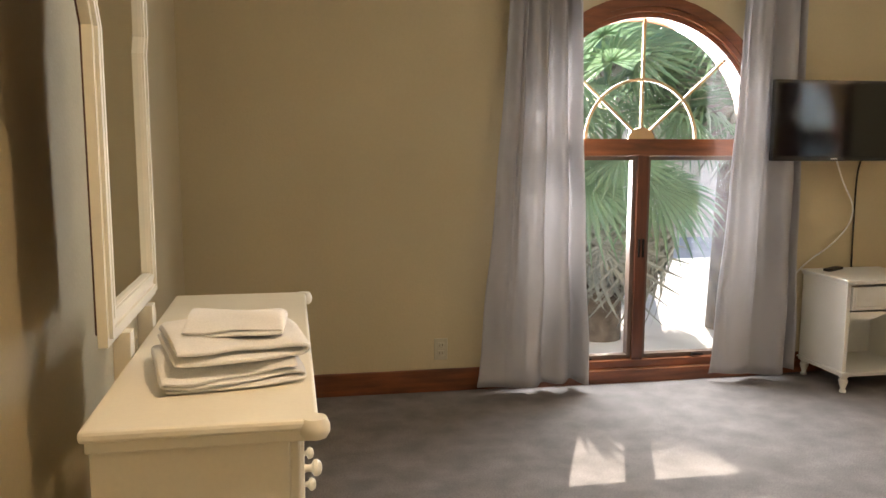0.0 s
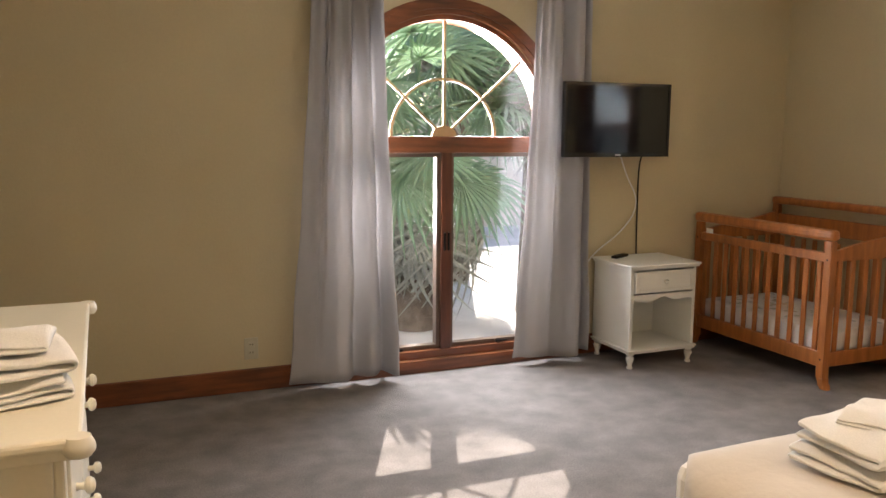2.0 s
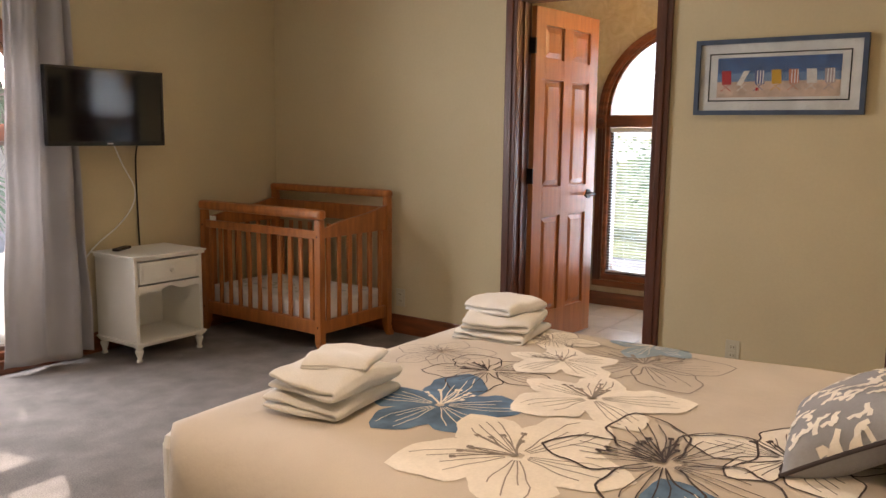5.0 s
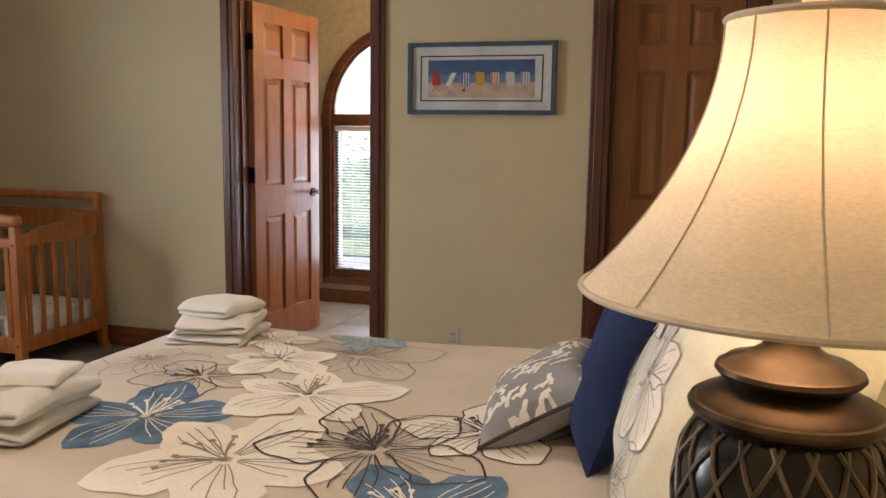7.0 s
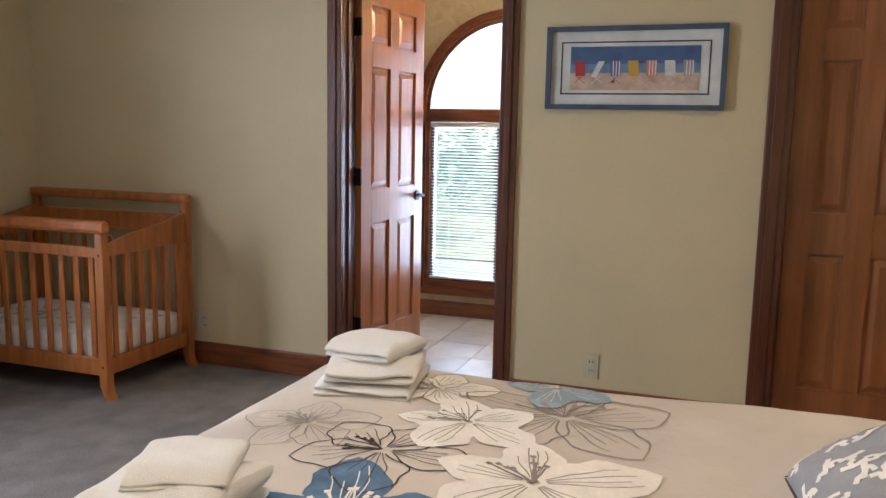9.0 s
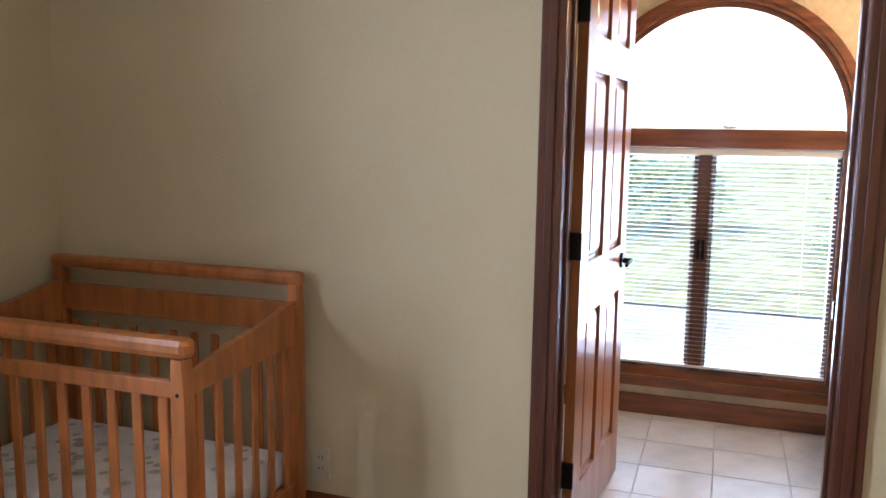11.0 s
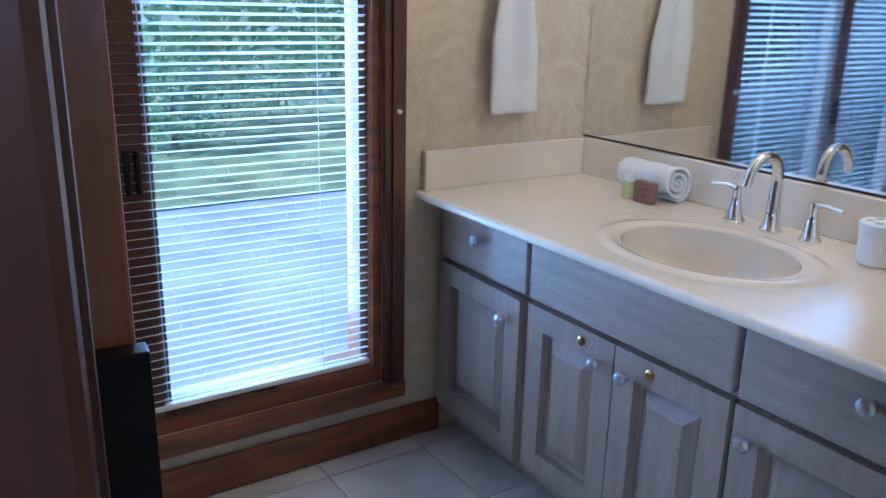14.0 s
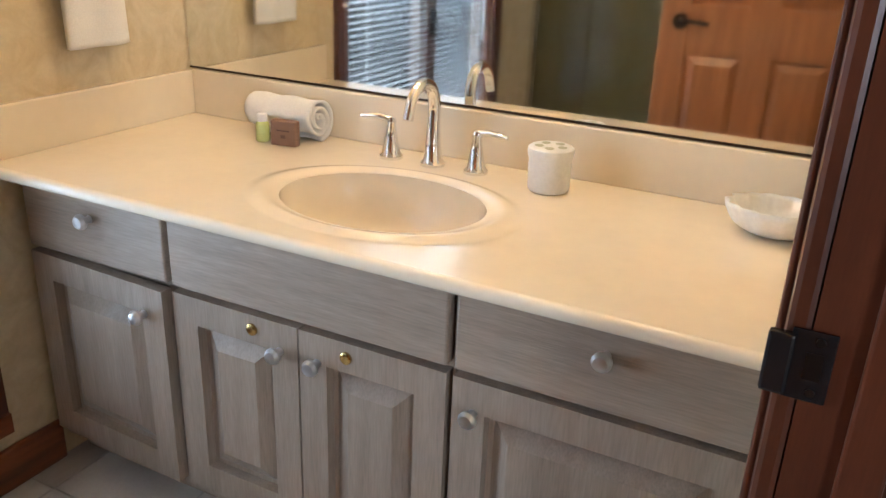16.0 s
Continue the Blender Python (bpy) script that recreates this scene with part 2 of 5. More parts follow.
def lathe(profile, n=32, bm=None, at=(0, 0, 0), cap=True):
    """A turned body round z from (radius, height) pairs."""
    bm = bm or bmesh.new()
    rings = []
    for r, z in profile:
        rings.append([bm.verts.new((at[0] + r * math.cos(2 * math.pi * i / n), at[1] + r * math.sin(2 * math.pi * i / n), at[2] + z)) for i in range(n)])
    for a, b in zip(rings, rings[1:]):
        for i in range(n):
            bm.faces.new((a[i], a[(i + 1) % n], b[(i + 1) % n], b[i]))
    if cap:
        bm.faces.new(rings[0][::-1])
        bm.faces.new(rings[-1])
    return bm


def tube(points, radius, n=8, bm=None):
    """A round bar along points; radius may be a list."""
    bm = bm or bmesh.new()
    pts = [Vector(p) for p in points]
    rad = radius if isinstance(radius, (list, tuple)) else [radius] * len(pts)
    prev, u = None, None
    for i, p in enumerate(pts):
        d = (pts[min(i + 1, len(pts) - 1)] - pts[max(i - 1, 0)]).normalized()
        if u is None:
            u = d.cross(Vector((0, 0, 1)) if abs(d.z) < 0.9 else Vector((1, 0, 0))).normalized()
        u = (u - d * u.dot(d)).normalized()
        w = d.cross(u)
        ring = [bm.verts.new(p + rad[i] * (math.cos(2 * math.pi * k / n) * u + math.sin(2 * math.pi * k / n) * w)) for k in range(n)]
        if prev:
            for k in range(n):
                bm.faces.new((prev[k], prev[(k + 1) % n], ring[(k + 1) % n], ring[k]))
        else:
            bm.faces.new(ring[::-1])
        prev = ring
    bm.faces.new(prev)
    return bm


def spline(ctrl, n=24):
    """Smooth points through the control points."""
    c = [Vector(p) for p in ctrl]
    c = [2 * c[0] - c[1]] + c + [2 * c[-1] - c[-2]]
    out = []
    spans = len(c) - 3
    for k in range(n + 1):
        s = min(k / n * spans, spans - 1e-6)
        i, t = int(s), s - int(s)
        a, b, d, e = c[i:i + 4]
        out.append(0.5 * (2 * b + (d - a) * t + (2 * a - 5 * b + 4 * d - e) * t * t + (3 * b - a - 3 * d + e) * t ** 3))
    return out


def slab(outer, holes, t0, t1, axes, bm=None):
    """A flat panel with holes: loops of (u, v), swept along the third axis from t0 to t1. axes: such as 'xz' for a wall along x."""
    bm = bm or bmesh.new()
    idx = ["xyz".index(a) for a in axes]
    w = 3 - sum(idx)

    def place(u, v, t):
        c = [0, 0, 0]
        c[idx[0]], c[idx[1]], c[w] = u, v, t
        return c
    edges = []
    for loop in [outer] + list(holes):
        vs = [bm.verts.new(place(u, v, t0)) for u, v in loop]
        edges += [bm.edges.new((vs[i], vs[(i + 1) % len(vs)])) for i in range(len(vs))]
    res = bmesh.ops.triangle_fill(bm, edges=edges, use_beauty=True)
    faces = [g for g in res["geom"] if isinstance(g, bmesh.types.BMFace)]
    ext = bmesh.ops.extrude_face_region(bm, geom=faces)
    for v in (g for g in ext["geom"] if isinstance(g, bmesh.types.BMVert)):
        v.co[w] = t1
    return bm


def rect(u0, v0, u1, v1):
    return [(u0, v0), (u1, v0), (u1, v1), (u0, v1)]


def arch(cu, half, v0, spring, n=28):
    """An opening with an upright lower part and a round head."""
    return [(cu - half, v0), (cu + half, v0)] + [(cu + half * math.cos(math.pi * i / n), spring + half * math.sin(math.pi * i / n)) for i in range(n + 1)]


def halfring(cu, spring, r0, r1, n=28):
    return [(cu + r1 * math.cos(math.pi * i / n), spring + r1 * math.sin(math.pi * i / n)) for i in range(n + 1)] + \
           [(cu + r0 * math.cos(math.pi * i / n), spring + r0 * math.sin(math.pi * i / n)) for i in range(n, -1, -1)]


def structure(name, bm, material, label, category="", smooth=False):
    return tagged(part(name, bm, material, None, "", smooth), label, category or name.split("_")[0], "", "structure")


# ---- shell ----
XL, YS, H = -4.835, -4.86, 2.75
BX0, BX1, BYS, BYN = 0.12, 1.68, -3.72, -0.3
W_C, W_R, W_B, W_S = -2.44, 0.66, 0.07, 1.33
B_C, B_R, B_B, B_S = -2.40, 0.60, 0.20, 1.46
D1, D2, DH = (-2.80, -1.985), (-4.67, -4.06), 2.06

structure("floor", box((XL, YS, -0.12), (0.066, 0.0, 0.0)), CARPET, "grey-brown cut pile carpet with vacuum marks", "floor")
structure("wall_north", slab(rect(XL - 0.12, -0.12, 0.0, H + 0.1), [arch(W_C, W_R, W_B, W_S)], 0.0, 0.16, "xz"), WALL, "tan painted wall with arched window", "wall")
structure("wall_west", box((XL - 0.12, YS - 0.12, -0.12), (XL, 0.0, H + 0.1)), WALL, "tan painted wall behind the dresser", "wall")
structure("wall_south", box((XL, YS - 0.12, -0.12), (0.0, YS, H + 0.1)), WALL, "tan painted wall at the head of the bed", "wall")
structure("wall_east", slab(rect(YS - 0.12, -0.12, 0.16, H + 0.1), [rect(D1[0] - 0.02, -0.05, D1[1] + 0.02, DH + 0.02), rect(D2[0] - 0.02, -0.05, D2[1] + 0.02, DH + 0.02)], 0.0, 0.118, "yz"), WALL, "tan painted wall with two doorways", "wall")
structure("ceiling", box((XL, YS, H), (0.0, 0.0, H + 0.1)), CEIL, "white textured ceiling", "ceiling")
structure("bath_wall_east", slab(rect(BYS - 0.12, -0.12, BYN + 0.12, H + 0.1), [arch(B_C, B_R, B_B, B_S)], BX1, BX1 + 0.16, "yz"), WALLPAPER, "beige swirl wallpaper wall with arched window", "wall")
structure("bath_wall_south", box((BX0, BYS - 0.12, -0.12), (BX1, BYS, H + 0.1)), WALLPAPER, "beige swirl wallpaper wall above the vanity", "wall")
structure("bath_wall_north", box((BX0, BYN, -0.12), (BX1, BYN + 0.12, H + 0.1)), WALLPAPER, "beige wall at the back of the shower", "wall")
structure("bath_wall_west", slab(rect(BYS, -0.1, BYN, H), [rect(D1[0] - 0.02, -0.05, D1[1] + 0.02, DH + 0.02)], 0.119, 0.125, "yz"), WALLPAPER, "beige swirl wallpaper around the doorway", "wall")
structure("bath_ceiling", box((BX0, BYS, H), (BX1, BYN, H + 0.1)), CEIL, "white bathroom ceiling", "ceiling")
structure("closet_wall", box((0.16, D2[0] - 0.14, -0.12), (0.24, D2[1] + 0.14, DH + 0.1)), WALL, "plain wall closing the closet", "wall")
bath_floor = structure("bath_floor", box((0.0665, BYS, -0.12), (BX1, BYN, -0.006)), GROUT, "beige square tile floor with narrow joints", "floor")

# baseboards, with a rounded top
def baseboard(name, lo, hi):
    structure(name, box(lo, hi, 0.006), TRIMH, "reddish-brown stained wood baseboard", "baseboard")


baseboard("baseboard_north", (XL, -0.018, 0.0), (W_C - 0.74, 0.0, 0.122))
baseboard("baseboard_north_b", (W_C + 0.74, -0.018, 0.0), (0, 0.0, 0.122))
baseboard("baseboard_east_a", (-0.018, -1.905, 0.0), (0, -0.02, 0.125))
baseboard("baseboard_east_b", (-0.018, -3.955, 0.0), (0, -2.888, 0.125))
baseboard("baseboard_south", (XL, YS, 0.0), (-0.02, YS + 0.018, 0.125))
baseboard("baseboard_west", (XL, YS + 0.02, 0.0), (XL + 0.018, -0.02, 0.125))
baseboard("baseboard_bath", (BX1 - 0.018, -3.19, 0.0), (BX1, BYN, 0.105))


# ---- doors ----
def casing(name, y0, y1, width, x_face, sign, w_right=None):
    """A stained door frame: two stiles, a head, a jamb lining and a stop."""
    t = thing(name, "reddish-brown stained wood door casing", "door frame", kind="structure")
    wr = w_right or width
    a, b = sorted((x_face, x_face + sign * 0.022))
    for lo, hi in (((a, y1, 0), (b, y1 + width, DH + width)), ((a, y0 - wr, 0), (b, y0, DH + width)), ((a, y0, DH), (b, y1, DH + width))):
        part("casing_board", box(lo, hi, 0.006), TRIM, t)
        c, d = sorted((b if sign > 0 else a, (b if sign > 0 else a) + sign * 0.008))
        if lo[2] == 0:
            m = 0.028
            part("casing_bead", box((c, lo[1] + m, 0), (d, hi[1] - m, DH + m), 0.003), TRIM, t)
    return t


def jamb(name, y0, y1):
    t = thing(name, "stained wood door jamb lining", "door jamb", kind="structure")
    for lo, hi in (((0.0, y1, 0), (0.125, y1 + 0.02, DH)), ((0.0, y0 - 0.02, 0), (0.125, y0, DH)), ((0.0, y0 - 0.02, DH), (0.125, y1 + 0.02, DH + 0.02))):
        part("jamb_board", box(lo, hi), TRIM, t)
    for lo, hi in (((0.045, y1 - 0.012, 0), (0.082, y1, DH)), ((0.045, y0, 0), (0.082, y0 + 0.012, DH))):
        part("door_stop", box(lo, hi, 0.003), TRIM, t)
    return t


casing("door_casing_1", D1[0], D1[1], 0.08, 0.0, -1, 0.085)
casing("door_casing_2", D2[0], D2[1], 0.10, 0.0, -1)
casing("door_casing_3", D1[0], D1[1], 0.09, 0.125, 1)
jamb("door_jamb_1", *D1)
jamb("door_jamb_2", *D2)


def panel_door(name, label, w, h, mat_, m):
    """A six-panel door leaf: local x from the hinge, y the thickness, z up."""
    t = thing(name, label, "door", m, kind="structure")
    th, s = 0.035, 0.105
    mid = w / 2
    rows_ = [(0.20, 0.80), (0.98, 1.62), (1.74, h - 0.10)]
    part("stile", box((0, 0, 0), (s, th, h), 0.002), mat_, t)
    part("stile", box((w - s, 0, 0), (w, th, h), 0.002), mat_, t)
    part("muntin", box((mid - 0.05, 0, rows_[0][0]), (mid + 0.05, th, rows_[2][1]), 0.002), mat_, t)
    zs = [0] + [z for r in rows_ for z in r] + [h]
    for a, b in zip(zs[::2], zs[1::2]):
        part("rail", box((s, 0.0005, a), (w - s, th - 0.0005, b)), mat_, t)
    for z0, z1 in rows_:
        for x0, x1 in ((s, mid - 0.05), (mid + 0.05, w - s)):
            bm = box((x0, 0.0155, z0), (x1, th - 0.0155, z1))
            for yf, yo in ((0.0155, 0.004), (th - 0.0155, th - 0.004)):
                a = [bm.verts.new((x, yf, z)) for x, z in ((x0 + 0.012, z0 + 0.012), (x1 - 0.012, z0 + 0.012), (x1 - 0.012, z1 - 0.012), (x0 + 0.012, z1 - 0.012))]
                b = [bm.verts.new((x, yo, z)) for x, z in ((x0 + 0.04, z0 + 0.04), (x1 - 0.04, z0 + 0.04), (x1 - 0.04, z1 - 0.04), (x0 + 0.04, z1 - 0.04))]
                for i in range(4):
                    bm.faces.new((a[i], a[(i + 1) % 4], b[(i + 1) % 4], b[i]))
                bm.faces.new(b)
            part("panel", bm, mat_, t)
    return t


bath_door = panel_door("door_1", "open six-panel stained wood door swung into the bathroom", 0.73, 2.035, DOORW, pose(0.128, -2.026, 0.012, 0, 0, -5))
for _y, _s in ((0.0, -1), (0.035, 1)):
    hd = part("door_handle", tube([(0.655, _y, 0.915), (0.655, _y + _s * 0.045, 0.915)], 0.011, 10, tube([(0.655, _y, 0.915), (0.655, _y + _s * 0.008, 0.915)], 0.03, 16)), IRON, bath_door, "dark bronze lever handle", True)
    part("lever", tube(spline([(0.665, _y + _s * 0.045, 0.915), (0.61, _y + _s * 0.048, 0.92), (0.55, _y + _s * 0.042, 0.912)], 10), 0.008, 8), IRON, hd, "", True)
for _z in (0.26, 1.05, 1.81):
    h = part("hinge", box((-0.012, -0.004, _z - 0.045), (0.001, 0.036, _z + 0.045), 0.001), IRON, bath_door, "dark bronze hinge")
    part("hinge_pin", tube([(-0.004, 0.04, _z - 0.05), (-0.004, 0.04, _z + 0.05)], 0.006, 8), IRON, h)
closet_door = panel_door("door_2", "closed six-panel brown wood closet door", 0.60, 2.04, mat("closet_door_wood", (0.29, 0.105, 0.034), 0.32, vary=0.12, scale=4, fine=0.1, fscale=50, stretch=(7, 7, 0.6), coat=0.3), pose(0.083, -4.065, 0.01, 0, 0, -90))
part("door_knob", lathe([(0.028, 0), (0.028, 0.006), (0.01, 0.012), (0.01, 0.035), (0.024, 0.042), (0.027, 0.055), (0.018, 0.066)], 20), BRASS, closet_door, "polished brass knob", True).matrix_local = pose(0.545, 0, 0.93, 90)
strike = thing("strike_plate", "black metal strike plate screwed to the door jamb", "strike plate")
part("plate", box((0.104, -2.7995, 0.876), (0.14, -2.796, 0.942), 0.001), BLACK, strike)
part("lip", box((0.136, -2.799, 0.88), (0.158, -2.788, 0.938), 0.003), BLACK, strike)
part("latch_hole", box((0.112, -2.7962, 0.897), (0.126, -2.7955, 0.922)), IRON, strike)
for _z in (0.885, 0.933):
    part("screw", tube([(0.117, -2.797, _z), (0.117, -2.7945, _z)], 0.004, 10), IRON, strike)


# ---- windows ----
def arched_window(name, label, c, r, bottom, spring, axis, face, out, cas, trim_bottom, fan, mull):
    """An arched window: casing, head casing, transom, two casements and a glazed fan; face is the room side, out the outward sign."""
    ax = axis + "z"
    t = thing(name, label, "window", kind="structure")
    f0, f1 = face, face - out * 0.022
    k = 0.05

    def board(nm, loop, d0, d1, m=TRIMH, parent=t, lab=""):
        return part(nm, slab(loop, [], *sorted((d0, d1)), ax), m, parent, lab)
    for i in range(3):
        a, b = r + 0.0 + i * cas / 3, r + (i + 1) * cas / 3
        off = (0.018, 0.026, 0.022)[i]
        board("head_casing", halfring(c, spring, a, b), f0, f0 - out * off)
        for s in (-1, 1):
            u0, u1 = sorted((c + s * a, c + s * b))
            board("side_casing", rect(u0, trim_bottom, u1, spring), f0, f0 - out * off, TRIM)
    board("sill", rect(c - r - cas, trim_bottom - 0.02, c + r + cas, bottom), f0, f0 - out * 0.03)
    d0, d1 = face + out * 0.0, face + out * 0.16
    part("frame", slab(arch(c, r - 0.001, bottom + 0.001, spring), [arch(c, r - 0.028, bottom + 0.045, spring)], *sorted((d0 + out * 0.003, d1)), ax), TRIMH, t)
    board("transom", rect(c - r + 0.03, spring - 0.09, c + r - 0.03, spring), face - out * 0.004, face + out * 0.1)
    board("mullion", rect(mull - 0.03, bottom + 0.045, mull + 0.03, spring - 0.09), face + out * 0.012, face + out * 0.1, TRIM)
    g = face + out * 0.07
    for s in (-1, 1):
        u0, u1 = sorted((mull + s * 0.03, c + s * (r - 0.03)))
        z0, z1 = bottom + 0.047, spring - 0.092
        sash = part("sash", slab(rect(u0, z0, u1, z1), [rect(u0 + 0.022, z0 + 0.022, u1 - 0.022, z1 - 0.022)], *sorted((face + out * 0.035, face + out * 0.085)), ax), mat("sash_edge", (0.13, 0.085, 0.06), 0.4), t, "dark sash frame")
        p = part("pane", slab(rect(u0 + 0.018, z0 + 0.018, u1 - 0.018, z1 - 0.018), [], *sorted((g, g + out * 0.004)), ax), WIN_GLASS, sash)
        p.visible_shadow = False
        # crank handle at the bottom of the sash
        q = [0, 0, 0]
        i = "xy".index(axis)
        q[i], q[1 - i], q[2] = (u0 + u1) / 2, face + out * 0.02, bottom + 0.06
        q2 = list(q)
        q2[i] += 0.07
        q2[2] -= 0.004
        part("crank", tube([q, q2], [0.012, 0.006], 8), IRON, t, "dark window crank")
        q3 = [0, 0, 0]
        q3[i], q3[1 - i], q3[2] = mull + s * 0.012, face + out * 0.006, bottom + 0.62
        q4 = list(q3)
        q4[2] += 0.1
        part("latch", tube([q3, q4], 0.007, 8), IRON, t, "dark sash latch")
    p = part("pane", slab([(c + (r - 0.03) * math.cos(math.pi * j / 28), spring + (r - 0.03) * math.sin(math.pi * j / 28)) for j in range(29)], [], *sorted((g, g + out * 0.004)), ax), WIN_GLASS, t)
    p.visible_shadow = False
    if fan:
        gold = FAN
        d0, d1 = sorted((g - out * 0.016, g - out * 0.002))
        rr = r - 0.028
        part("fan_bar", slab(halfring(c, spring, rr * 0.5 - 0.008, rr * 0.5 + 0.008), [], d0, d1, ax), gold, t, "thin gold fan grille")
        for ang in (42, 90, 138):
            ca, sa = math.cos(radians(ang)), math.sin(radians(ang))
            r0 = 0.04
            loop = [(c + r0 * ca - 0.007 * sa, spring + r0 * sa + 0.007 * ca), (c + r0 * ca + 0.007 * sa, spring + r0 * sa - 0.007 * ca),
                    (c + rr * ca + 0.007 * sa, spring + rr * sa - 0.007 * ca), (c + rr * ca - 0.007 * sa, spring + rr * sa + 0.007 * ca)]
            part("fan_bar", slab(loop, [], d0 - 0.001, d1 + 0.001, ax), gold, t)
        part("fan_hub", slab([(c + 0.075 * math.cos(math.pi * j / 12), spring + 0.06 * math.sin(math.pi * j / 12)) for j in range(13)], [], d0 - 0.003, d1 + 0.003, ax), gold, t)
    for s in (-1, 1):
        if not fan:
            u = c + s * (r + cas / 2)
            board("corner_block", rect(u - cas / 2 - 0.004, spring - 0.10, u + cas / 2 + 0.004, spring + 0.005), f0, f0 - out * 0.034)
            q = [0, 0, 0]
            i = "xy".index(axis)
            q[i], q[1 - i], q[2] = u, f0 - out * 0.033, spring - 0.048
            q2 = list(q)
            q2[1 - i] -= out * 0.006
            part("rosette", tube([q, q2], [0.026, 0.018], 20), TRIM, t)
    return t


FAN = mat("gold_fan_bar", (0.55, 0.40, 0.20), 0.4, vary=0.1)
arched_window("window_1", "arched stained wood window with two casements and a fan grille", W_C, W_R, W_B, W_S, "x", 0.0, 1, 0.085, 0.02, True, W_C)
arched_window("window_2", "arched stained wood bathroom window with white blind", B_C, B_R, B_B, B_S, "y", BX1, 1, 0.06, 0.172, False, -2.36)


# ---- bedroom furniture ----
def turned_leg(h, r, n=18):
    return lathe([(r * 0.62, 0), (r * 0.75, h * 0.04), (r * 0.75, h * 0.12), (r * 0.5, h * 0.2), (r * 0.62, h * 0.35), (r * 0.95, h * 0.62), (r * 0.98, h * 0.74), (r * 0.6, h * 0.84), (r * 0.95, h * 0.9), (r * 0.95, h)], n)


def knob(r=0.014):
    return lathe([(r * 0.55, 0), (r * 0.42, r * 0.5), (r * 0.5, r * 0.9), (r, r * 1.2), (r * 1.05, r * 1.6), (r * 0.75, r * 2.05), (r * 0.2, r * 2.2)], 16)


def moulded_top(x0, y0, x1, y1, z0, z1):
    bm = box((x0, y0, (z0 + z1) / 2), (x1, y1, z1), 0.006)
    box((x0 + 0.008, y0 + 0.008, z0), (x1 - 0.008, y1 - 0.008, (z0 + z1) / 2 + 0.001), 0.003, bm)
    return bm


def nightstand(label, m, w=0.46, d=0.385, h=0.61, material=None):
    """A cream stand with one drawer, a scalloped apron, an open shelf and turned feet; local y runs from the back (0) to the front (-d)."""
    material = material or OFFWHITE
    t = thing("nightstand", label, "nightstand", m)
    part("top", moulded_top(-0.02, -d - 0.02, w + 0.02, 0.0, h - 0.028, h), material, t)
    for x in (0.0, w - 0.022):
        part("side_panel", box((x, -d + 0.004, 0.115), (x + 0.022, -0.004, h - 0.028), 0.002), material, t)
    part("back_panel", box((0.022, -0.018, 0.115), (w - 0.022, -0.006, h - 0.028)), material, t)
    part("shelf", moulded_top(-0.015, -d - 0.015, w + 0.015, -0.003, 0.09, 0.115), material, t)
    part("partition", box((0.022, -d + 0.01, h - 0.19), (w - 0.022, -0.018, h - 0.175)), material, t)
    loop = [(0.022, h - 0.175), (0.022, h - 0.225)]
    n = 24
    for i in range(n + 1):
        u = i / n
        loop.append((0.03 + u * (w - 0.06), h - 0.213 + 0.016 * math.cos(u * 4 * math.pi) * (1 - abs(2 * u - 1)) + 0.006 * math.sin(math.pi * u)))
    loop += [(w - 0.022, h - 0.225), (w - 0.022, h - 0.175)]
    part("apron", slab(loop, [], -d + 0.002, -d + 0.018, "xz"), material, t)
    dr = part("drawer", box((0.028, -d - 0.008, h - 0.165), (w - 0.028, -d + 0.02, h - 0.04), 0.004), material, t)
    part("drawer_field", slab(rect(0.045, h - 0.15, w - 0.045, h - 0.055), [rect(0.051, h - 0.144, w - 0.051, h - 0.061)], -d - 0.011, -d - 0.007, "xz"), material, dr)
    part("knob", knob(0.013), material, dr, "round white knob", True).matrix_local = pose(w / 2, -d - 0.008, h - 0.102, 90)
    for x in (0.022, w - 0.022):
        for y in (-0.03, -d + 0.018):
            part("foot", turned_leg(0.092, 0.024), material, t, "turned white foot", True).matrix_local = pose(x, y, 0)
    return t


nightstand("white painted nightstand with one drawer below the television", pose(-1.475, -0.03, 0))
nightstand("cream painted bedside nightstand under a lit lamp", pose(-3.525, YS + 0.025, 0, 0, 0, 180) @ pose(-0.42, 0, 0), 0.42, 0.40, 0.69, CREAM)
nightstand("cream painted bedside nightstand near the closet door", pose(-1.22, YS + 0.025, 0, 0, 0, 180) @ pose(-0.46, 0, 0), 0.46, 0.42, 0.69, CREAM)

# television
tv = thing("television", "black flat screen television mounted on the wall", "television")
TX0, TX1, TZ0, TZ1, TY = -1.785, -1.055, 1.215, 1.645, -0.15
part("body", box((TX0, TY, TZ0), (TX1, TY + 0.035, TZ1), 0.006), BLACK, tv)
part("back", box((TX0 + 0.12, TY + 0.034, TZ0 + 0.05), (TX1 - 0.12, TY + 0.07, TZ1 - 0.08), 0.012), BLACK, tv)
part("bezel", slab(rect(TX0 + 0.001, TZ0 + 0.001, TX1 - 0.001, TZ1 - 0.001), [rect(TX0 + 0.016, TZ0 + 0.026, TX1 - 0.016, TZ1 - 0.016)], TY - 0.005, TY + 0.001, "xz"), BLACK, tv)
part("screen", box((TX0 + 0.015, TY - 0.0015, TZ0 + 0.025), (TX1 - 0.015, TY + 0.001, TZ1 - 0.015)), SCREEN, tv, "glossy dark screen")
part("logo_mark", box((-1.44, TY - 0.006, TZ0 + 0.009), (-1.40, TY - 0.0045, TZ0 + 0.016)), NICKEL, tv)
